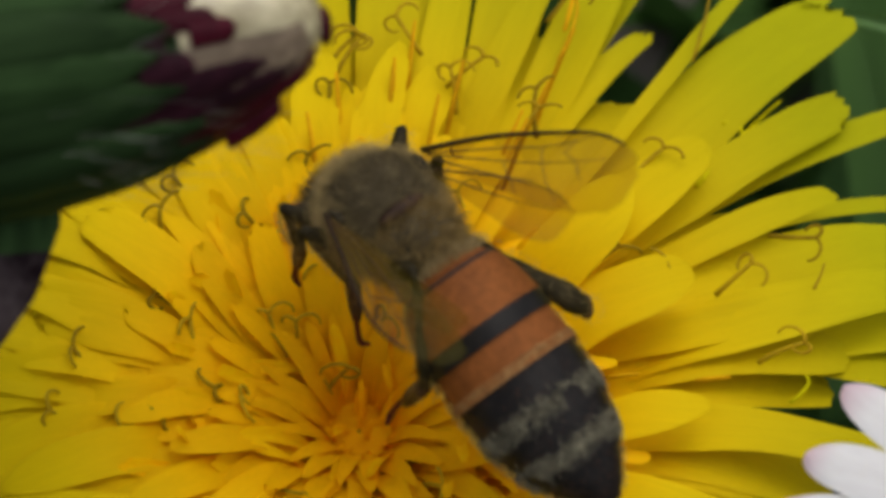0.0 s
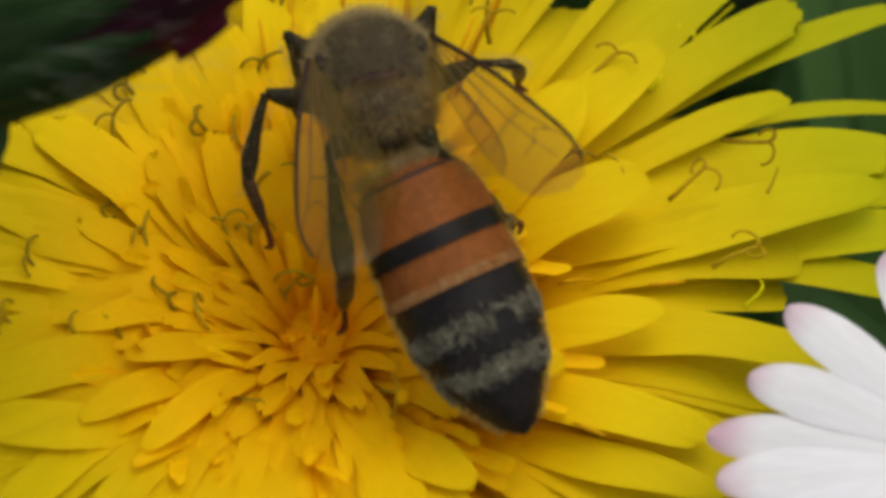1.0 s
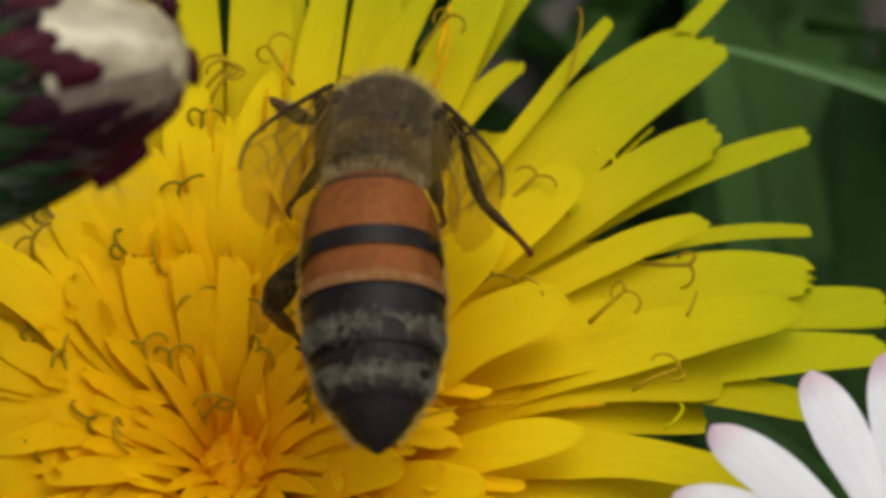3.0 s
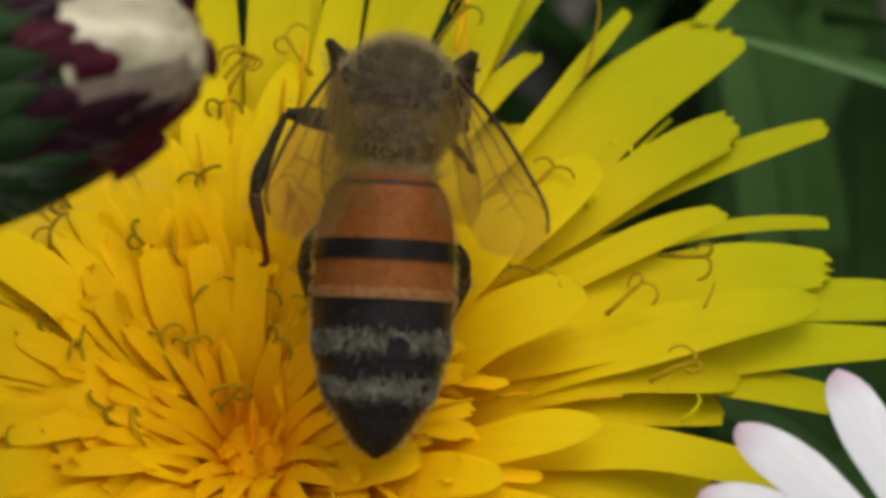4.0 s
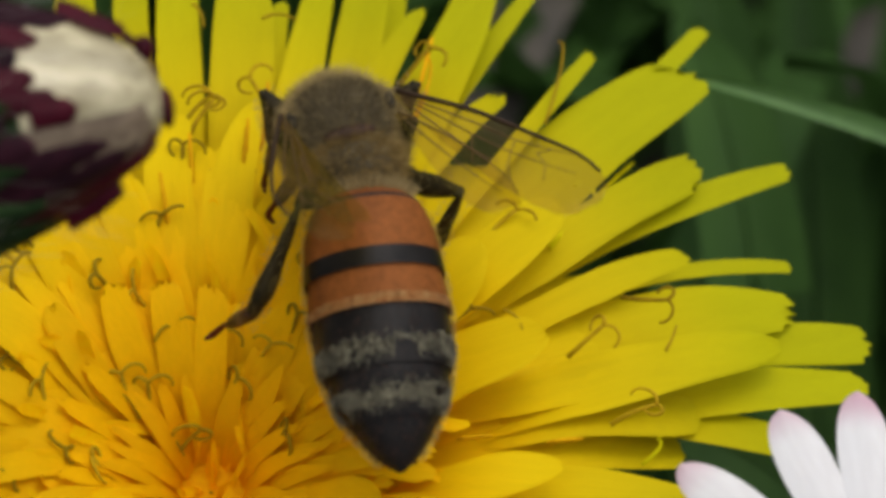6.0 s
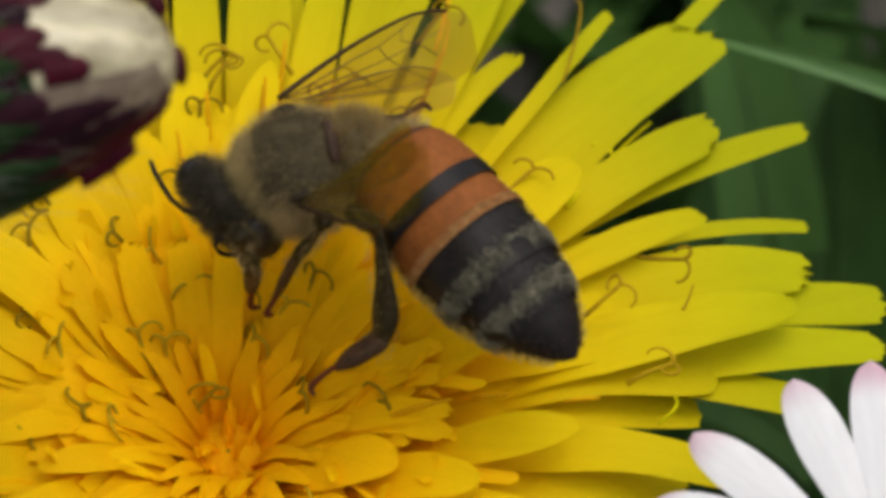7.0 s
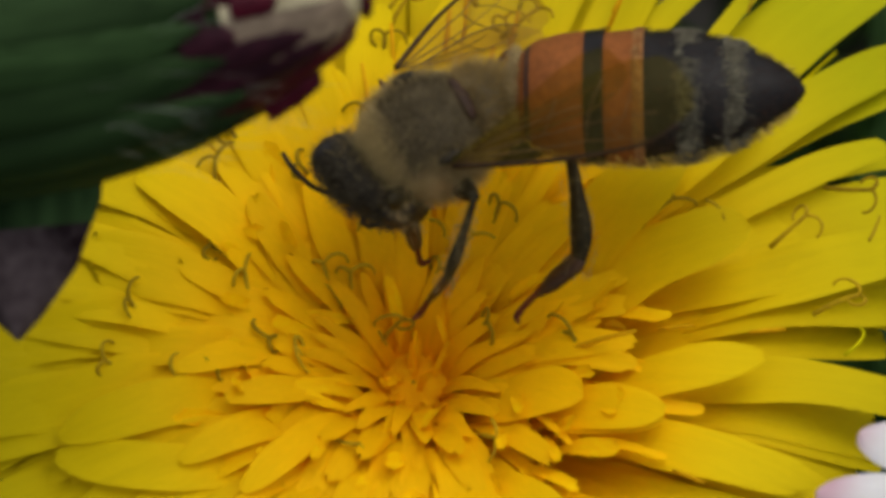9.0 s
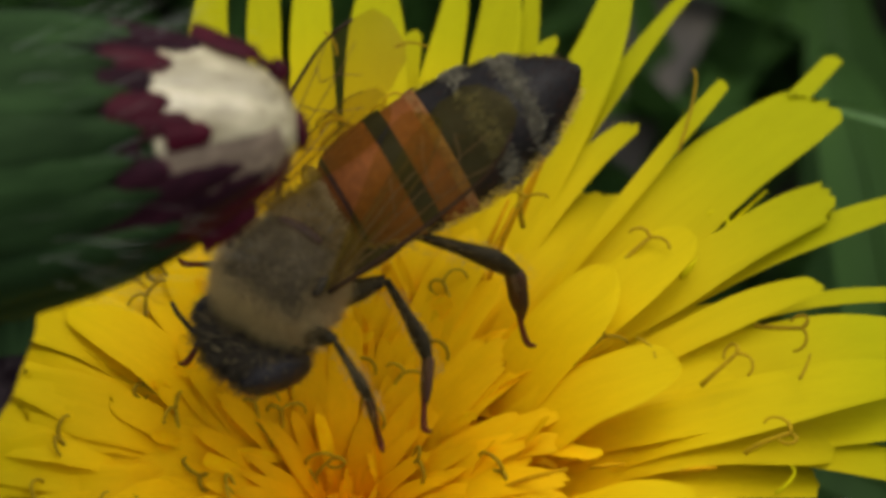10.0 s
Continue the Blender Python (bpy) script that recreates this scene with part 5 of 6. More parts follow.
    for piece in BEE["front_right"].children:
        walk(piece, [
            (0.00, spot(2.10, 0.00, 0.00, -0.0, 0.0, 125.8)),
            (0.50, spot(2.10, 0.00, 0.00, -0.0, 0.0, 125.8)),
            (1.00, spot(2.10, 0.00, 0.00, -0.0, 0.0, 125.8)),
            (1.50, spot(2.10, 0.00, 0.00, -0.0, 0.0, 125.8)),
            (2.00, spot(2.10, 0.00, 0.00, -0.0, 0.0, 125.8)),
            (2.50, spot(2.10, 0.00, 0.00, 30.9, 15.5, 157.3)),
            (2.70, spot(2.10, 0.00, 0.00, 30.9, 15.5, 157.3)),
            (3.80, spot(2.10, 0.00, 0.00, -0.0, 0.0, 125.8)),
            (4.00, spot(2.10, 0.00, 0.00, -0.0, 0.0, 125.8)),
            (4.50, spot(2.10, 0.00, 0.00, -0.0, 0.0, 125.8)),
            (5.00, spot(2.10, 0.00, 0.00, -0.0, 0.0, 125.8)),
            (5.50, spot(2.10, 0.00, 0.00, -0.0, 0.0, 125.8)),
            (5.70, spot(2.10, 0.00, 0.00, -0.0, 0.0, 125.8)),
            (6.80, spot(2.10, 0.00, 0.00, 0.0, 0.0, 125.8)),
            (7.00, spot(2.10, 0.00, 0.00, 0.0, 0.0, 125.8)),
            (7.17, spot(2.10, 0.00, 0.00, 0.0, 0.0, 80.4)),
            (7.33, spot(2.10, 0.00, 0.00, 0.0, 0.0, 24.7)),
            (7.50, spot(2.10, 0.00, 0.00, 0.0, -0.0, -20.7)),
            (7.67, spot(2.10, 0.00, 0.00, 0.0, 0.0, 24.7)),
            (7.83, spot(2.10, 0.00, 0.00, 0.0, 0.0, 80.4)),
            (8.00, spot(2.10, 0.00, 0.00, 0.0, 0.0, 125.8)),
            (8.50, spot(2.10, 0.00, 0.00, 0.0, 0.0, 125.8)),
            (9.00, spot(2.10, 0.00, 0.00, 0.0, 0.0, 125.8)),
            (9.50, spot(2.10, 0.00, 0.00, 0.0, 0.0, 125.8)),
            (10.00, spot(2.10, 0.00, 0.00, 0.0, 0.0, 125.8))])
    walk(BEE["mid_right"], [
        (0.00, spot(0.80, 0.10, -1.10, -57.6, -60.5, -20.0)),
        (0.17, spot(0.80, 0.10, -1.10, -143.3, -52.1, 34.3)),
        (0.33, spot(0.80, 0.10, -1.10, 162.5, -13.6, 38.7)),
        (0.50, spot(0.80, 0.10, -1.10, 123.9, 9.6, 19.0)),
        (1.00, spot(0.80, 0.10, -1.10, 122.3, -26.1, -4.0)),
        (1.17, spot(0.80, 0.10, -1.10, 163.7, -36.0, 9.8)),
        (1.33, spot(0.80, 0.10, -1.10, -130.2, -55.9, 8.1)),
        (1.50, spot(0.80, 0.10, -1.10, -57.6, -60.5, -20.0)),
        (2.00, spot(0.80, 0.10, -1.10, -57.6, -60.5, -20.0)),
        (2.50, spot(0.80, 0.10, -1.10, -35.8, -37.2, -56.3)),
        (2.70, spot(0.80, 0.10, -1.10, -35.8, -37.2, -56.3)),
        (2.98, spot(0.80, 0.10, -1.10, -93.4, -58.6, -9.4)),
        (3.25, spot(0.80, 0.10, -1.10, -155.2, -40.2, 42.0)),
        (3.80, spot(0.80, 0.10, -1.10, 159.2, 1.9, 37.2)),
        (3.90, spot(0.80, 0.10, -1.10, -155.2, -40.2, 42.0)),
        (4.00, spot(0.80, 0.10, -1.10, -57.6, -60.5, -20.0)),
        (4.50, spot(0.80, 0.10, -1.10, -57.6, -60.5, -20.0)),
        (5.00, spot(0.80, 0.10, -1.10, -57.6, -60.5, -20.0)),
        (5.50, spot(0.80, 0.10, -1.10, -57.6, -60.5, -20.0)),
        (5.70, spot(0.80, 0.10, -1.10, -57.6, -60.5, -20.0)),
        (6.25, spot(0.80, 0.10, -1.10, -45.4, -37.9, -61.5)),
        (6.80, spot(0.80, 0.10, -1.10, -52.6, -14.8, -90.3)),
        (7.00, spot(0.80, 0.10, -1.10, -41.6, 25.0, -113.8)),
        (7.50, spot(0.80, 0.10, -1.10, -41.6, 25.0, -113.8)),
        (8.00, spot(0.80, 0.10, -1.10, -41.6, 25.0, -113.8)),
        (8.50, spot(0.80, 0.10, -1.10, -41.6, 25.0, -113.8)),
        (9.00, spot(0.80, 0.10, -1.10, -41.6, 25.0, -113.8)),
        (9.50, spot(0.80, 0.10, -1.10, -41.6, 25.0, -113.8)),
        (10.00, spot(0.80, 0.10, -1.10, -41.6, 25.0, -113.8))])
    for piece in BEE["mid_right"].children:
        walk(piece, [
            (0.00, spot(2.20, 0.00, 0.00, 0.0, -0.0, 146.8)),
            (0.17, spot(2.20, 0.00, 0.00, -0.0, -0.0, 96.3)),
            (0.33, spot(2.20, 0.00, 0.00, -0.0, -0.0, 29.6)),
            (0.50, spot(2.20, 0.00, 0.00, -0.0, -0.0, -20.9)),
            (0.75, spot(2.20, 0.00, 0.00, -0.0, 0.0, -56.6)),
            (1.00, spot(2.20, 0.00, 0.00, 0.0, 0.0, -92.2)),
            (1.25, spot(2.20, 0.00, 0.00, -0.0, 0.0, -152.7)),
            (1.50, spot(2.20, 0.00, 0.00, 0.0, -0.0, 146.8)),
            (2.00, spot(2.20, 0.00, 0.00, 0.0, -0.0, 146.8)),
            (2.50, spot(2.20, 0.00, 0.00, -9.8, 14.1, 146.6)),
            (2.70, spot(2.20, 0.00, 0.00, -9.8, 14.1, 146.6)),
            (3.07, spot(2.20, 0.00, 0.00, -0.0, -0.0, 96.3)),
            (3.43, spot(2.20, 0.00, 0.00, -0.0, -0.0, 29.6)),
            (3.80, spot(2.20, 0.00, 0.00, 0.0, -0.0, -20.9)),
            (3.87, spot(2.20, 0.00, 0.00, -0.0, -0.0, 29.6)),
            (3.93, spot(2.20, 0.00, 0.00, -0.0, -0.0, 96.3)),
            (4.00, spot(2.20, 0.00, 0.00, 0.0, -0.0, 146.8)),
            (4.50, spot(2.20, 0.00, 0.00, 0.0, -0.0, 146.8)),
            (5.00, spot(2.20, 0.00, 0.00, 0.0, -0.0, 146.8)),
            (5.50, spot(2.20, 0.00, 0.00, 0.0, -0.0, 146.8)),
            (5.70, spot(2.20, 0.00, 0.00, 0.0, -0.0, 146.8)),
            (6.80, spot(2.20, 0.00, 0.00, -0.0, -0.0, 146.8)),
            (7.00, spot(2.20, 0.00, 0.00, 0.0, -0.0, 126.6)),
            (7.50, spot(2.20, 0.00, 0.00, 0.0, -0.0, 126.6)),
            (8.00, spot(2.20, 0.00, 0.00, 0.0, -0.0, 126.6)),
            (8.50, spot(2.20, 0.00, 0.00, 0.0, -0.0, 126.6)),
            (9.00, spot(2.20, 0.00, 0.00, 0.0, -0.0, 126.6)),
            (9.50, spot(2.20, 0.00, 0.00, 0.0, -0.0, 126.6)),
            (10.00, spot(2.20, 0.00, 0.00, 0.0, -0.0, 126.6))])
    walk(BEE["hind_right"], [
        (0.00, spot(0.80, -0.80, -1.00, 121.5, -15.7, -78.1)),
        (0.50, spot(0.80, -0.80, -1.00, 124.8, -18.7, -81.3)),
        (1.00, spot(0.80, -0.80, -1.00, 123.2, -25.4, -84.5)),
        (1.50, spot(0.80, -0.80, -1.00, 120.1, -1.5, -91.6)),
        (2.00, spot(0.80, -0.80, -1.00, 72.4, 6.2, -88.5)),
        (2.50, spot(0.80, -0.80, -1.00, 86.2, 12.5, -92.3)),
        (2.70, spot(0.80, -0.80, -1.00, 86.2, 12.5, -92.3)),
        (3.80, spot(0.80, -0.80, -1.00, 106.2, -5.9, -89.9)),
        (4.00, spot(0.80, -0.80, -1.00, 106.2, -5.9, -89.9)),
        (4.25, spot(0.80, -0.80, -1.00, 35.8, -21.3, -71.6)),
        (4.50, spot(0.80, -0.80, -1.00, -35.8, -9.3, -50.6)),
        (5.00, spot(0.80, -0.80, -1.00, -37.7, -14.5, -57.1)),
        (5.50, spot(0.80, -0.80, -1.00, -40.6, -17.2, -59.3)),
        (5.70, spot(0.80, -0.80, -1.00, -45.9, -27.9, -66.9)),
        (6.07, spot(0.80, -0.80, -1.00, -65.0, -4.0, -38.0)),
        (6.43, spot(0.80, -0.80, -1.00, -100.0, 14.0, 18.0)),
        (6.80, spot(0.80, -0.80, -1.00, -132.3, 26.8, 76.0)),
        (7.00, spot(0.80, -0.80, -1.00, -132.3, 26.8, 76.0)),
        (7.20, spot(0.80, -0.80, -1.00, -132.3, 26.8, 76.0)),
        (7.35, spot(0.80, -0.80, -1.00, -118.4, 7.0, 19.4)),
        (7.50, spot(0.80, -0.80, -1.00, -94.4, 7.5, -38.2)),
        (7.62, spot(0.80, -0.80, -1.00, -118.4, 7.0, 19.4)),
        (7.75, spot(0.80, -0.80, -1.00, -132.3, 26.8, 76.0)),
        (8.00, spot(0.80, -0.80, -1.00, -132.3, 26.8, 76.0)),
        (8.50, spot(0.80, -0.80, -1.00, -132.3, 26.8, 76.0)),
        (9.00, spot(0.80, -0.80, -1.00, -132.3, 26.8, 76.0)),
        (9.50, spot(0.80, -0.80, -1.00, -132.3, 26.8, 76.0)),
        (10.00, spot(0.80, -0.80, -1.00, -132.3, 26.8, 76.0))])
    for piece in BEE["hind_right"].children:
        walk(piece, [
            (0.00, spot(2.60, 0.00, 0.00, 13.9, 0.0, -102.0)),
            (0.50, spot(2.60, 0.00, 0.00, 13.3, -0.0, -110.1)),
            (1.00, spot(2.60, 0.00, 0.00, 14.4, 0.0, -119.0)),
            (1.25, spot(2.60, 0.00, 0.00, -52.1, -19.1, -115.5)),
            (1.50, spot(2.60, 0.00, 0.00, -125.4, -22.5, -95.0)),
            (2.00, spot(2.60, 0.00, 0.00, -118.6, 22.8, -105.4)),
            (2.50, spot(2.60, 0.00, 0.00, -51.4, 9.7, -99.6)),
            (2.70, spot(2.60, 0.00, 0.00, -51.4, 9.7, -99.6)),
            (3.25, spot(2.60, 0.00, 0.00, -88.7, -1.2, -98.1)),
            (3.80, spot(2.60, 0.00, 0.00, -126.9, -8.9, -90.2)),
            (4.00, spot(2.60, 0.00, 0.00, -126.9, -8.9, -90.2)),
            (4.25, spot(2.60, 0.00, 0.00, -119.0, -7.7, -158.0)),
            (4.50, spot(2.60, 0.00, 0.00, -117.1, -0.0, 135.2)),
            (5.00, spot(2.60, 0.00, 0.00, -116.2, 0.0, 143.8)),
            (5.50, spot(2.60, 0.00, 0.00, -133.4, -0.0, 134.7)),
            (5.70, spot(2.60, 0.00, 0.00, -139.8, 0.0, 135.4)),
            (6.07, spot(2.60, 0.00, 0.00, -95.2, -0.4, 135.0)),
            (6.43, spot(2.60, 0.00, 0.00, -41.0, -0.4, 134.3)),
            (6.80, spot(2.60, 0.00, 0.00, 3.6, 0.0, 133.9)),
            (7.00, spot(2.60, 0.00, 0.00, 3.6, 0.0, 133.9)),
            (7.20, spot(2.60, 0.00, 0.00, 3.6, 0.0, 133.9)),
            (7.35, spot(2.60, 0.00, 0.00, 27.8, -25.3, 87.6)),
            (7.50, spot(2.60, 0.00, 0.00, 65.4, -22.1, 31.3)),
            (7.62, spot(2.60, 0.00, 0.00, 27.8, -25.3, 87.6)),
            (7.75, spot(2.60, 0.00, 0.00, 3.6, 0.0, 133.9)),
            (8.00, spot(2.60, 0.00, 0.00, 3.6, 0.0, 133.9)),
            (8.50, spot(2.60, 0.00, 0.00, 3.6, 0.0, 133.9)),
            (9.00, spot(2.60, 0.00, 0.00, 3.6, 0.0, 133.9)),
            (9.50, spot(2.60, 0.00, 0.00, 3.6, 0.0, 133.9)),
            (10.00, spot(2.60, 0.00, 0.00, 3.6, 0.0, 133.9))])
    walk(BEE["fore_left"], [
        (0.00, spot(-1.45, 0.00, 0.95, 31.7, 11.4, 72.0)),
        (0.50, spot(-1.45, 0.00, 0.95, 56.6, 3.3, 81.5)),
        (1.00, spot(-1.45, 0.00, 0.95, -0.3, -7.3, 77.6)),
        (1.50, spot(-1.45, 0.00, 0.95, 6.0, -0.4, 81.3)),
        (2.00, spot(-1.45, 0.00, 0.95, 3.2, -3.3, 74.6)),
        (2.50, spot(-1.45, 0.00, 0.95, 49.1, 6.4, 67.9)),
        (2.70, spot(-1.45, 0.00, 0.95, 51.7, 6.9, 73.0)),
        (3.80, spot(-1.45, 0.00, 0.95, 67.5, 6.2, 83.1)),
        (4.00, spot(-1.45, 0.00, 0.95, 9.4, 4.0, 77.6)),
        (4.50, spot(-1.45, 0.00, 0.95, 13.8, 12.6, 65.7)),
        (4.75, spot(-1.45, 0.00, 0.95, 76.4, 11.3, 71.6)),
        (5.00, spot(-1.45, 0.00, 0.95, 140.1, 12.7, 66.8)),
        (5.25, spot(-1.45, 0.00, 0.95, 80.6, 3.8, 66.5)),
        (5.50, spot(-1.45, 0.00, 0.95, 21.2, -1.0, 74.1)),
        (5.70, spot(-1.45, 0.00, 0.95, 18.1, 10.2, 73.4)),
        (6.80, spot(-1.45, 0.00, 0.95, 49.7, 12.6, 93.4)),
        (6.90, spot(-1.45, 0.00, 0.95, 16.7, 34.5, 73.6)),
        (7.00, spot(-1.45, 0.00, 0.95, -30.0, 39.7, 38.4)),
        (7.50, spot(-1.45, 0.00, 0.95, -37.9, 44.0, 57.3)),
        (8.00, spot(-1.45, 0.00, 0.95, -30.5, 21.3, 62.8)),
        (8.50, spot(-1.45, 0.00, 0.95, -30.3, 22.4, 60.6)),
        (9.00, spot(-1.45, 0.00, 0.95, -28.6, 19.6, 56.8)),
        (9.50, spot(-1.45, 0.00, 0.95, -31.0, 35.5, 53.5)),
        (10.00, spot(-1.45, 0.00, 0.95, -23.1, 25.7, 61.1))])
    walk(BEE["hind_left_wing"], [
        (0.00, spot(-1.35, -0.60, 0.80, 33.2, 4.9, 82.2)),
        (0.50, spot(-1.35, -0.60, 0.80, 56.4, -6.7, 88.1)),
        (1.00, spot(-1.35, -0.60, 0.80, -1.8, -7.1, 89.7)),
        (1.50, spot(-1.35, -0.60, 0.80, 5.8, -1.6, 93.3)),
        (2.00, spot(-1.35, -0.60, 0.80, 2.5, -3.9, 86.6)),
        (2.50, spot(-1.35, -0.60, 0.80, 49.3, -2.7, 75.7)),
        (2.70, spot(-1.35, -0.60, 0.80, 52.0, -2.6, 80.4)),
        (3.80, spot(-1.35, -0.60, 0.80, 67.6, -4.9, 87.7)),
        (4.00, spot(-1.35, -0.60, 0.80, 10.0, 1.9, 89.5)),
        (4.50, spot(-1.35, -0.60, 0.80, 16.1, 9.5, 77.5)),
        (4.75, spot(-1.35, -0.60, 0.80, 76.7, -0.4, 74.4)),
        (5.00, spot(-1.35, -0.60, 0.80, 138.7, 4.9, 57.5)),
        (5.25, spot(-1.35, -0.60, 0.80, 80.5, -8.1, 68.5)),
        (5.50, spot(-1.35, -0.60, 0.80, 20.6, -5.3, 85.3)),
        (5.70, spot(-1.35, -0.60, 0.80, 19.8, 6.3, 84.9)),
        (6.80, spot(-1.35, -0.60, 0.80, 50.8, 3.4, 101.2)),
        (6.90, spot(-1.35, -0.60, 0.80, 23.9, 30.4, 87.0)),
        (7.00, spot(-1.35, -0.60, 0.80, -20.0, 44.8, 53.1)),
        (7.50, spot(-1.35, -0.60, 0.80, -26.9, 50.5, 72.2)),
        (8.00, spot(-1.35, -0.60, 0.80, -25.7, 27.0, 74.4)),
        (8.50, spot(-1.35, -0.60, 0.80, -25.3, 28.0, 72.3)),
        (9.00, spot(-1.35, -0.60, 0.80, -24.2, 25.0, 68.4)),
        (9.50, spot(-1.35, -0.60, 0.80, -22.5, 41.0, 67.1)),
        (10.00, spot(-1.35, -0.60, 0.80, -17.2, 29.8, 73.8))])
    walk(BEE["front_left"], [
        (0.00, spot(-0.70, 0.95, -1.00, -104.2, -42.2, 147.1)),
        (0.50, spot(-0.70, 0.95, -1.00, -104.2, -42.2, 147.1)),
        (1.00, spot(-0.70, 0.95, -1.00, -104.2, -42.2, 147.1)),
        (1.50, spot(-0.70, 0.95, -1.00, -104.2, -42.2, 147.1)),
        (1.75, spot(-0.70, 0.95, -1.00, -123.3, -12.3, 144.6)),
        (2.00, spot(-0.70, 0.95, -1.00, -143.9, 15.1, 132.4)),
        (2.25, spot(-0.70, 0.95, -1.00, -123.3, -12.3, 144.6)),
        (2.50, spot(-0.70, 0.95, -1.00, -104.2, -42.2, 147.1)),
        (2.60, spot(-0.70, 0.95, -1.00, -124.4, -12.2, 144.8)),
        (2.70, spot(-0.70, 0.95, -1.00, -146.0, 15.1, 132.3)),
        (3.25, spot(-0.70, 0.95, -1.00, -124.4, -12.2, 144.8)),
        (3.80, spot(-0.70, 0.95, -1.00, -104.2, -42.2, 147.1)),
        (4.00, spot(-0.70, 0.95, -1.00, -104.2, -42.2, 147.1)),
        (4.50, spot(-0.70, 0.95, -1.00, -104.2, -42.2, 147.1)),
        (5.00, spot(-0.70, 0.95, -1.00, -104.2, -42.2, 147.1)),
        (5.50, spot(-0.70, 0.95, -1.00, -104.2, -42.2, 147.1)),
        (5.70, spot(-0.70, 0.95, -1.00, -104.2, -42.2, 147.1)),
        (6.80, spot(-0.70, 0.95, -1.00, -42.3, -34.5, 92.7)),
        (7.00, spot(-0.70, 0.95, -1.00, -97.4, -43.6, 137.0)),
        (7.50, spot(-0.70, 0.95, -1.00, -101.2, -53.7, 140.1)),
        (8.00, spot(-0.70, 0.95, -1.00, -76.5, -51.8, 129.3)),
        (8.17, spot(-0.70, 0.95, -1.00, -22.8, -49.4, 126.9)),
        (8.33, spot(-0.70, 0.95, -1.00, 45.4, -46.1, 129.6)),
        (8.50, spot(-0.70, 0.95, -1.00, 94.3, -46.0, 133.7)),
        (8.67, spot(-0.70, 0.95, -1.00, 44.4, -46.6, 129.9)),
        (8.83, spot(-0.70, 0.95, -1.00, -26.9, -50.0, 128.5)),
        (9.00, spot(-0.70, 0.95, -1.00, -81.9, -51.8, 131.6)),
        (9.50, spot(-0.70, 0.95, -1.00, -70.1, -30.0, 135.2)),
        (9.67, spot(-0.70, 0.95, -1.00, -122.2, -30.0, 136.6)),
        (9.83, spot(-0.70, 0.95, -1.00, 168.2, -28.6, 137.4)),
        (10.00, spot(-0.70, 0.95, -1.00, 83.2, -40.2, -179.9))])
    for piece in BEE["front_left"].children:
        walk(piece, [
            (0.00, spot(2.10, 0.00, 0.00, 0.0, -0.0, 125.8)),
            (0.50, spot(2.10, 0.00, 0.00, 0.0, -0.0, 125.8)),
            (1.00, spot(2.10, 0.00, 0.00, 0.0, -0.0, 125.8)),
            (1.50, spot(2.10, 0.00, 0.00, 0.0, -0.0, 125.8)),
            (1.67, spot(2.10, 0.00, 0.00, -0.0, -0.0, 80.4)),
            (1.83, spot(2.10, 0.00, 0.00, -0.0, -0.0, 24.7)),
            (2.00, spot(2.10, 0.00, 0.00, -0.0, 0.0, -20.7)),
            (2.17, spot(2.10, 0.00, 0.00, -0.0, -0.0, 24.7)),
            (2.33, spot(2.10, 0.00, 0.00, -0.0, -0.0, 80.4)),
            (2.50, spot(2.10, 0.00, 0.00, 0.0, -0.0, 125.8)),
            (2.57, spot(2.10, 0.00, 0.00, -0.0, -0.0, 80.4)),
            (2.63, spot(2.10, 0.00, 0.00, -0.0, -0.0, 24.7)),
            (2.70, spot(2.10, 0.00, 0.00, 0.0, 0.0, -20.7)),
            (3.07, spot(2.10, 0.00, 0.00, -0.0, -0.0, 24.7)),
            (3.43, spot(2.10, 0.00, 0.00, -0.0, -0.0, 80.4)),
            (3.80, spot(2.10, 0.00, 0.00, 0.0, -0.0, 125.8)),
            (4.00, spot(2.10, 0.00, 0.00, 0.0, -0.0, 125.8)),
            (4.50, spot(2.10, 0.00, 0.00, 0.0, -0.0, 125.8)),
            (5.00, spot(2.10, 0.00, 0.00, 0.0, -0.0, 125.8)),
            (5.50, spot(2.10, 0.00, 0.00, 0.0, -0.0, 125.8)),
            (5.70, spot(2.10, 0.00, 0.00, 0.0, -0.0, 125.8)),
            (6.80, spot(2.10, 0.00, 0.00, 0.0, -0.0, 132.5)),
            (7.00, spot(2.10, 0.00, 0.00, -0.0, 0.0, 125.8)),
            (7.50, spot(2.10, 0.00, 0.00, -0.0, -0.0, 131.7)),
            (8.00, spot(2.10, 0.00, 0.00, -0.0, -0.0, 132.6)),
            (8.25, spot(2.10, 0.00, 0.00, -0.0, 0.0, -168.7)),
            (8.50, spot(2.10, 0.00, 0.00, -0.0, -0.0, -109.9)),
            (8.75, spot(2.10, 0.00, 0.00, 0.0, -0.0, -164.5)),
            (9.00, spot(2.10, 0.00, 0.00, 0.0, -0.0, 140.9)),
            (9.50, spot(2.10, 0.00, 0.00, 0.0, -0.0, 142.9)),
            (9.75, spot(2.10, 0.00, 0.00, -0.0, -0.0, -154.3)),
            (10.00, spot(2.10, 0.00, 0.00, -10.0, -8.9, -98.8))])
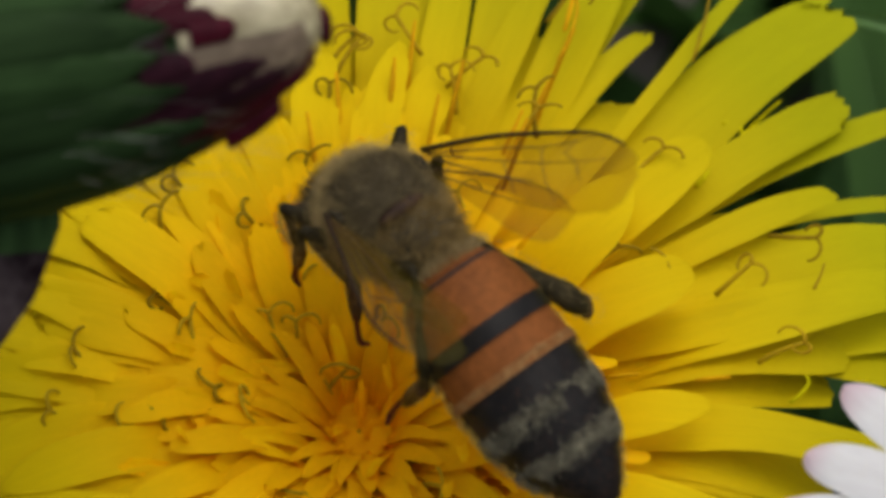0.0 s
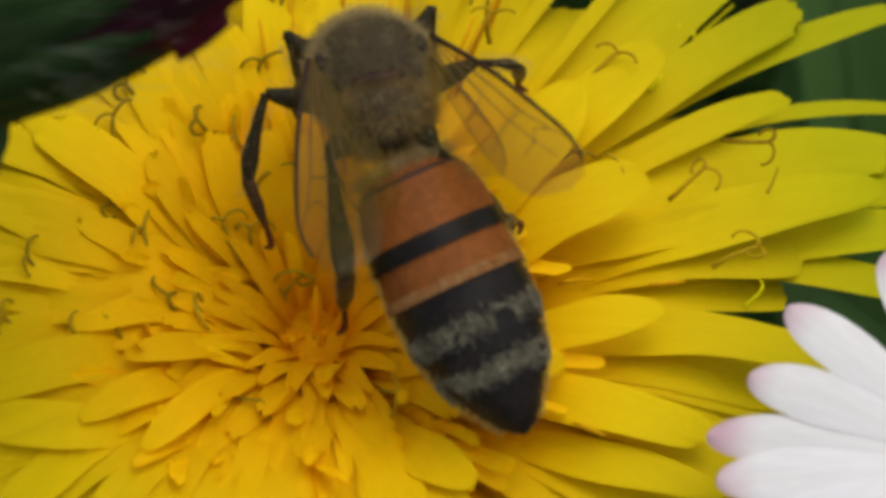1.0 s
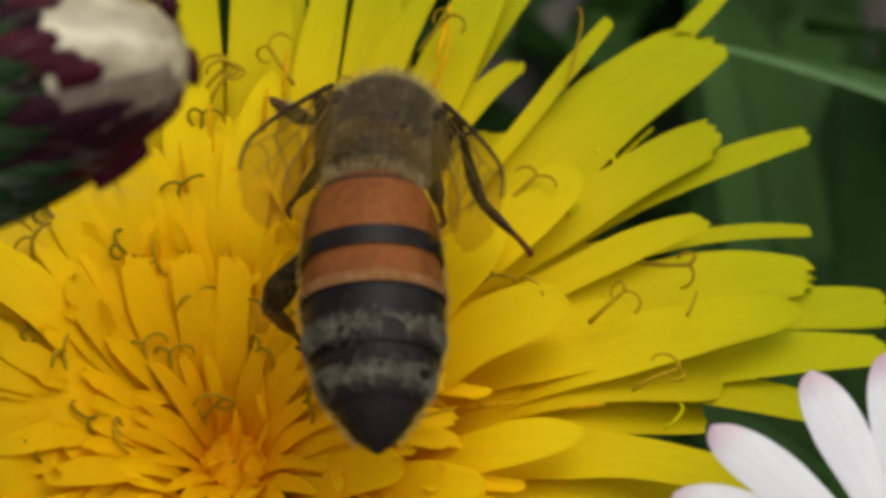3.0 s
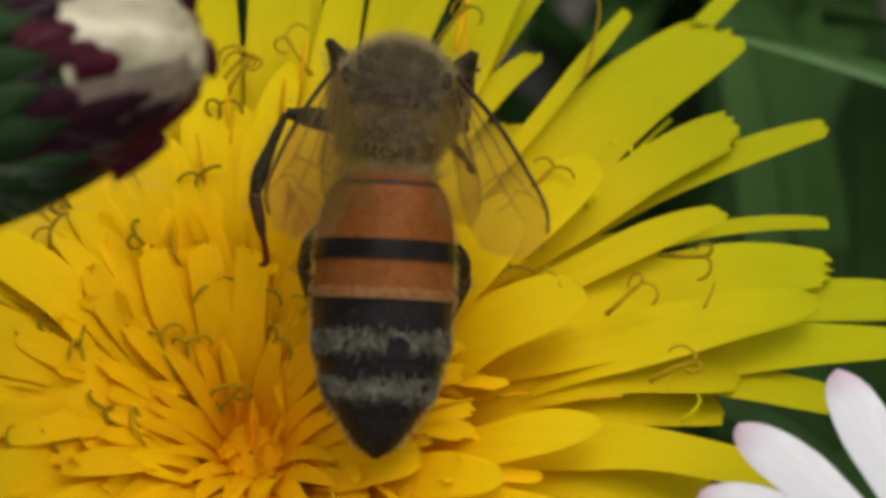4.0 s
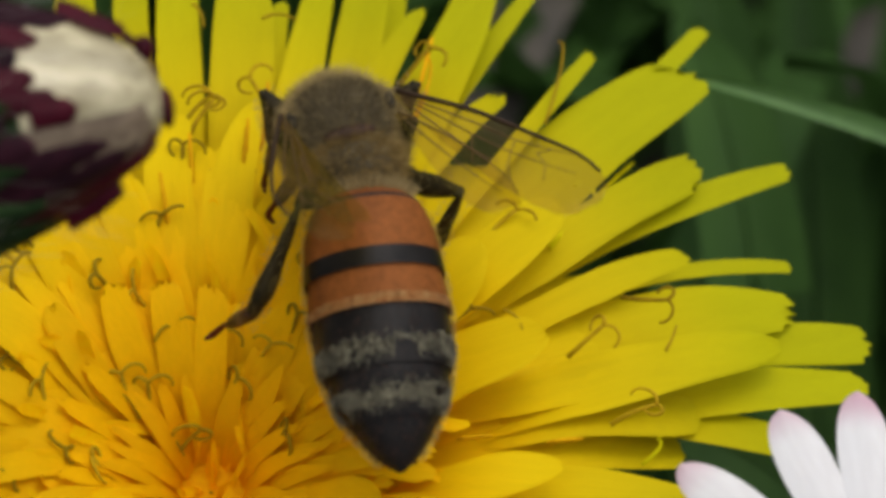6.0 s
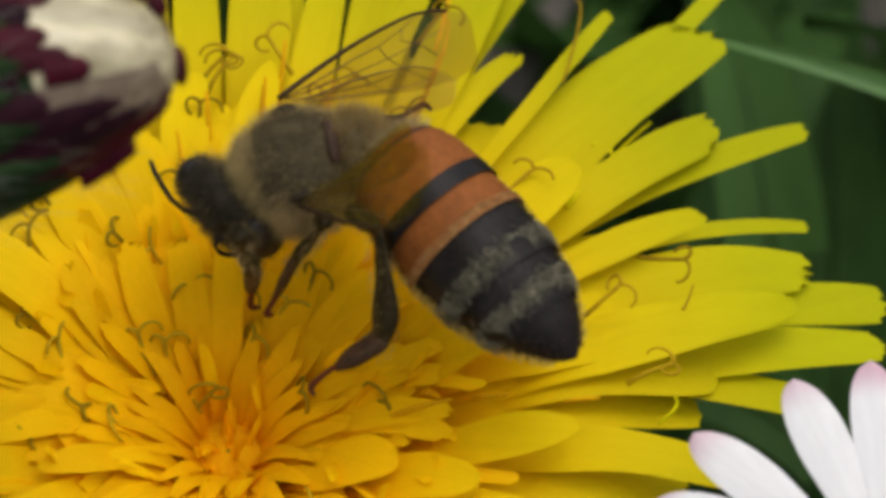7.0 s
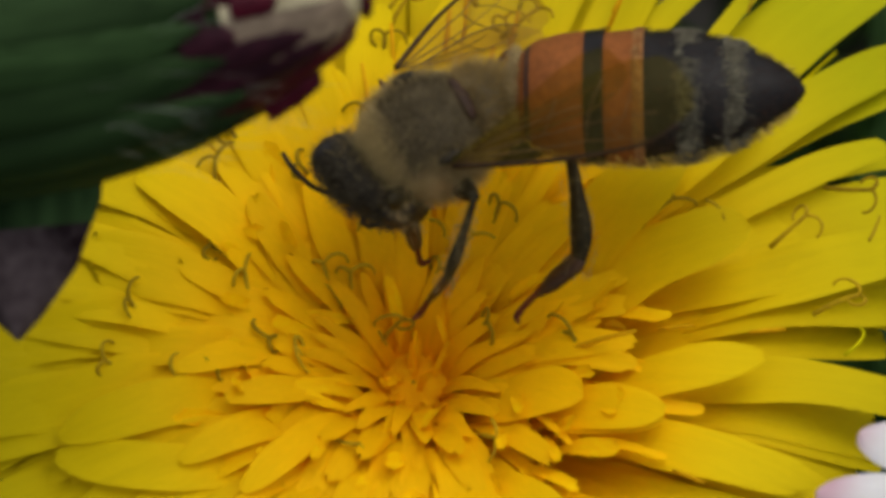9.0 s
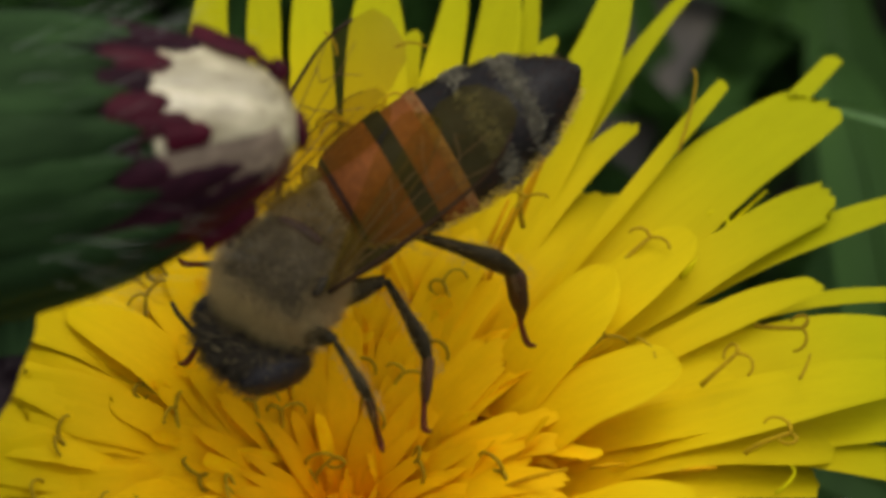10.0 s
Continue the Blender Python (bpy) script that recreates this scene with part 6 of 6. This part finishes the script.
    walk(BEE["mid_left"], [
        (0.00, spot(-0.80, 0.10, -1.10, -70.5, -48.8, 160.9)),
        (0.50, spot(-0.80, 0.10, -1.10, -57.2, -21.9, 165.7)),
        (0.67, spot(-0.80, 0.10, -1.10, -110.2, -21.7, 167.9)),
        (0.83, spot(-0.80, 0.10, -1.10, 178.6, -19.1, 168.9)),
        (1.00, spot(-0.80, 0.10, -1.10, 127.0, -17.6, 167.5)),
        (1.50, spot(-0.80, 0.10, -1.10, 142.6, 18.3, -153.1)),
        (1.75, spot(-0.80, 0.10, -1.10, -178.2, -21.2, -136.9)),
        (2.00, spot(-0.80, 0.10, -1.10, -122.4, -60.5, -160.0)),
        (2.50, spot(-0.80, 0.10, -1.10, -122.4, -60.5, -160.0)),
        (2.70, spot(-0.80, 0.10, -1.10, -122.4, -60.5, -160.0)),
        (3.80, spot(-0.80, 0.10, -1.10, -66.3, -30.3, 164.7)),
        (3.87, spot(-0.80, 0.10, -1.10, -118.5, -28.3, 177.6)),
        (3.93, spot(-0.80, 0.10, -1.10, -178.4, -15.3, -176.2)),
        (4.00, spot(-0.80, 0.10, -1.10, 136.8, -5.2, 178.2)),
        (4.50, spot(-0.80, 0.10, -1.10, 114.5, -29.7, 164.6)),
        (4.67, spot(-0.80, 0.10, -1.10, 149.4, -31.2, -177.4)),
        (4.83, spot(-0.80, 0.10, -1.10, -166.2, -45.0, -160.3)),
        (5.00, spot(-0.80, 0.10, -1.10, -122.4, -60.5, -160.0)),
        (5.50, spot(-0.80, 0.10, -1.10, -122.4, -60.5, -160.0)),
        (5.70, spot(-0.80, 0.10, -1.10, -122.4, -60.5, -160.0)),
        (6.80, spot(-0.80, 0.10, -1.10, -150.3, -51.6, -138.5)),
        (7.00, spot(-0.80, 0.10, -1.10, -146.8, -48.8, -158.7)),
        (7.17, spot(-0.80, 0.10, -1.10, 164.5, -42.4, -160.5)),
        (7.33, spot(-0.80, 0.10, -1.10, 105.3, -38.8, -170.5)),
        (7.50, spot(-0.80, 0.10, -1.10, 60.3, -41.8, -178.2)),
        (8.00, spot(-0.80, 0.10, -1.10, 98.0, -29.9, 173.5)),
        (8.50, spot(-0.80, 0.10, -1.10, 83.2, -46.4, 176.0)),
        (9.00, spot(-0.80, 0.10, -1.10, 46.7, -40.3, -174.8)),
        (9.50, spot(-0.80, 0.10, -1.10, 88.4, -50.1, -147.1)),
        (10.00, spot(-0.80, 0.10, -1.10, 31.5, -10.0, -131.2))])
    for piece in BEE["mid_left"].children:
        walk(piece, [
            (0.00, spot(2.20, 0.00, 0.00, 0.0, -0.0, 145.6)),
            (0.50, spot(2.20, 0.00, 0.00, 0.0, -0.0, 130.7)),
            (0.75, spot(2.20, 0.00, 0.00, -0.0, 0.0, -166.5)),
            (1.00, spot(2.20, 0.00, 0.00, 0.0, 0.0, -103.8)),
            (1.25, spot(2.20, 0.00, 0.00, -0.0, 0.0, -62.4)),
            (1.50, spot(2.20, 0.00, 0.00, 0.0, -0.0, -20.9)),
            (1.67, spot(2.20, 0.00, 0.00, 0.0, 0.0, 29.6)),
            (1.83, spot(2.20, 0.00, 0.00, 0.0, 0.0, 96.3)),
            (2.00, spot(2.20, 0.00, 0.00, 0.0, 0.0, 146.8)),
            (2.50, spot(2.20, 0.00, 0.00, 0.0, 0.0, 146.8)),
            (2.70, spot(2.20, 0.00, 0.00, 0.0, 0.0, 146.8)),
            (3.80, spot(2.20, 0.00, 0.00, 0.0, -0.0, 122.0)),
            (3.87, spot(2.20, 0.00, 0.00, -0.0, -0.0, 167.3)),
            (3.93, spot(2.20, 0.00, 0.00, -0.0, 0.0, -137.4)),
            (4.00, spot(2.20, 0.00, 0.00, -0.0, -0.0, -92.2)),
            (4.50, spot(2.20, 0.00, 0.00, -0.0, -0.0, -114.2)),
            (4.75, spot(2.20, 0.00, 0.00, 0.0, -0.0, -163.7)),
            (5.00, spot(2.20, 0.00, 0.00, 0.0, 0.0, 146.8)),
            (5.50, spot(2.20, 0.00, 0.00, 0.0, 0.0, 146.8)),
            (5.70, spot(2.20, 0.00, 0.00, 0.0, 0.0, 146.8)),
            (6.80, spot(2.20, 0.00, 0.00, -0.0, -0.0, 140.5)),
            (7.00, spot(2.20, 0.00, 0.00, -0.0, -0.0, 132.5)),
            (7.25, spot(2.20, 0.00, 0.00, -0.0, 0.0, -166.6)),
            (7.50, spot(2.20, 0.00, 0.00, -0.0, 0.0, -105.7)),
            (8.00, spot(2.20, 0.00, 0.00, 0.0, 0.0, -81.0)),
            (8.50, spot(2.20, 0.00, 0.00, 0.0, 0.0, -104.0)),
            (9.00, spot(2.20, 0.00, 0.00, 0.0, -0.0, -114.0)),
            (9.25, spot(2.20, 0.00, 0.00, 15.7, -26.4, -75.2)),
            (9.50, spot(2.20, 0.00, 0.00, 6.5, -56.0, -26.4)),
            (9.75, spot(2.20, 0.00, 0.00, 11.1, -28.8, -64.9)),
            (10.00, spot(2.20, 0.00, 0.00, -2.1, -4.4, -96.4))])
    walk(BEE["hind_left"], [
        (0.00, spot(-0.80, -0.80, -1.00, -114.6, -39.2, -95.1)),
        (0.17, spot(-0.80, -0.80, -1.00, -158.9, -30.2, -98.2)),
        (0.33, spot(-0.80, -0.80, -1.00, 148.8, -25.1, -109.9)),
        (0.50, spot(-0.80, -0.80, -1.00, 107.1, -28.5, -119.6)),
        (1.00, spot(-0.80, -0.80, -1.00, 94.6, -26.9, -113.4)),
        (1.50, spot(-0.80, -0.80, -1.00, 59.9, -1.5, -88.4)),
        (2.00, spot(-0.80, -0.80, -1.00, 107.6, 6.2, -91.5)),
        (2.50, spot(-0.80, -0.80, -1.00, 93.8, 12.5, -87.7)),
        (2.70, spot(-0.80, -0.80, -1.00, 93.8, 12.5, -87.7)),
        (3.80, spot(-0.80, -0.80, -1.00, 73.8, -5.9, -90.1)),
        (4.00, spot(-0.80, -0.80, -1.00, 73.8, -5.9, -90.1)),
        (4.50, spot(-0.80, -0.80, -1.00, 109.4, 0.7, -128.1)),
        (5.00, spot(-0.80, -0.80, -1.00, 119.0, -4.7, -153.0)),
        (5.50, spot(-0.80, -0.80, -1.00, 75.3, -17.7, -128.7)),
        (5.70, spot(-0.80, -0.80, -1.00, 58.8, -31.1, -117.8)),
        (6.80, spot(-0.80, -0.80, -1.00, 60.9, -24.1, -122.4)),
        (7.00, spot(-0.80, -0.80, -1.00, 40.1, -34.1, -155.7)),
        (7.50, spot(-0.80, -0.80, -1.00, 42.8, -37.6, -151.7)),
        (8.00, spot(-0.80, -0.80, -1.00, 73.6, -46.8, -153.7)),
        (8.50, spot(-0.80, -0.80, -1.00, 59.5, 2.8, -132.2)),
        (9.00, spot(-0.80, -0.80, -1.00, 33.3, -16.7, -118.4)),
        (9.50, spot(-0.80, -0.80, -1.00, 81.1, -12.0, -130.6)),
        (10.00, spot(-0.80, -0.80, -1.00, 58.1, -17.1, -125.5))])
    for piece in BEE["hind_left"].children:
        walk(piece, [
            (0.00, spot(2.60, 0.00, 0.00, 162.7, -0.0, 128.7)),
            (0.17, spot(2.60, 0.00, 0.00, -163.8, 43.1, 144.7)),
            (0.33, spot(2.60, 0.00, 0.00, -56.3, 43.1, -125.9)),
            (0.50, spot(2.60, 0.00, 0.00, -22.7, -0.0, -110.0)),
            (1.00, spot(2.60, 0.00, 0.00, -21.9, -0.0, -99.0)),
            (1.25, spot(2.60, 0.00, 0.00, 49.8, 12.6, -105.7)),
            (1.50, spot(2.60, 0.00, 0.00, 125.4, 22.5, -95.0)),
            (2.00, spot(2.60, 0.00, 0.00, 118.6, -22.8, -105.4)),
            (2.50, spot(2.60, 0.00, 0.00, 51.4, -9.7, -99.6)),
            (2.70, spot(2.60, 0.00, 0.00, 51.4, -9.7, -99.6)),
            (3.25, spot(2.60, 0.00, 0.00, 88.7, 1.2, -98.1)),
            (3.80, spot(2.60, 0.00, 0.00, 126.9, 8.9, -90.2)),
            (4.00, spot(2.60, 0.00, 0.00, 126.9, 8.9, -90.2)),
            (4.08, spot(2.60, 0.00, 0.00, 78.9, -4.5, -80.5)),
            (4.17, spot(2.60, 0.00, 0.00, 29.1, -6.0, -63.9)),
            (4.25, spot(2.60, 0.00, 0.00, -19.3, 5.6, -52.0)),
            (4.50, spot(2.60, 0.00, 0.00, -39.4, -0.0, -83.0)),
            (5.00, spot(2.60, 0.00, 0.00, -79.8, 25.9, -81.9)),
            (5.50, spot(2.60, 0.00, 0.00, -38.5, 0.0, -90.5)),
            (5.70, spot(2.60, 0.00, 0.00, -34.3, -0.0, -97.5)),
            (6.80, spot(2.60, 0.00, 0.00, -37.6, -0.0, -112.6)),
            (7.00, spot(2.60, 0.00, 0.00, -69.2, 0.0, -104.5)),
            (7.50, spot(2.60, 0.00, 0.00, -73.6, -0.0, -113.9)),
            (8.00, spot(2.60, 0.00, 0.00, -67.8, -0.0, -109.2)),
            (8.50, spot(2.60, 0.00, 0.00, -77.3, 14.3, -82.3)),
            (8.75, spot(2.60, 0.00, 0.00, -33.7, -3.8, -106.7)),
            (9.00, spot(2.60, 0.00, 0.00, -0.0, 0.0, -119.3)),
            (9.50, spot(2.60, 0.00, 0.00, 0.0, 0.0, -65.4)),
            (10.00, spot(2.60, 0.00, 0.00, 0.0, -0.0, -79.8))])
    walk(DAISY_ROOT, [(t, Matrix.Translation((x * MM, y * MM, z * MM)) @ DAISY_BASE) for t, x, y, z in (
        (0.0, 0.16, 0.27, 0.21),
        (0.5, 0.10, 0.24, 0.19),
        (1.0, -0.10, -0.07, -0.06),
        (1.5, -0.07, -0.08, -0.06),
        (2.0, 0.17, -0.01, -0.01),
        (2.5, 0.00, 0.00, 0.00),
        (2.7, -0.03, -0.04, -0.03),
        (3.8, 0.16, 0.05, 0.04),
        (4.0, 0.23, -0.16, -0.12),
        (4.5, 0.18, -0.09, -0.07),
        (5.0, 0.18, -0.06, -0.04),
        (5.5, -0.28, -0.08, -0.06),
        (6.8, -0.19, -0.11, -0.09),
        (7.0, -0.33, -0.29, -0.23),
        (7.5, -0.28, -0.33, -0.26),
        (8.0, 0.05, -0.29, -0.23),
        (9.5, 0.15, -0.27, -0.21),
        (10.0, 0.15, -0.27, -0.21))])
    # the bud sways a little across the view
    still = BUD_ROOT.matrix_basis.to_quaternion().to_matrix().to_4x4()
    walk(BUD_ROOT, [(t, Matrix.Translation(at(BUD_TIP[0] + u, BUD_TIP[1] + v, BUD_TIP[2])) @ still) for t, u, v in (
        (0.0, 0.10, 0.27), (0.5, 0.04, 0.24), (1.5, 0.0, 0.06), (2.5, 0.0, 0.02), (4.0, 0.0, 0.0), (5.0, -0.04, -0.07), (5.5, -0.09, -0.24), (7.0, -0.26, -0.23), (9.0, -0.24, -0.24), (9.5, -0.13, -0.17), (10.0, -0.14, -0.10))])


motions()
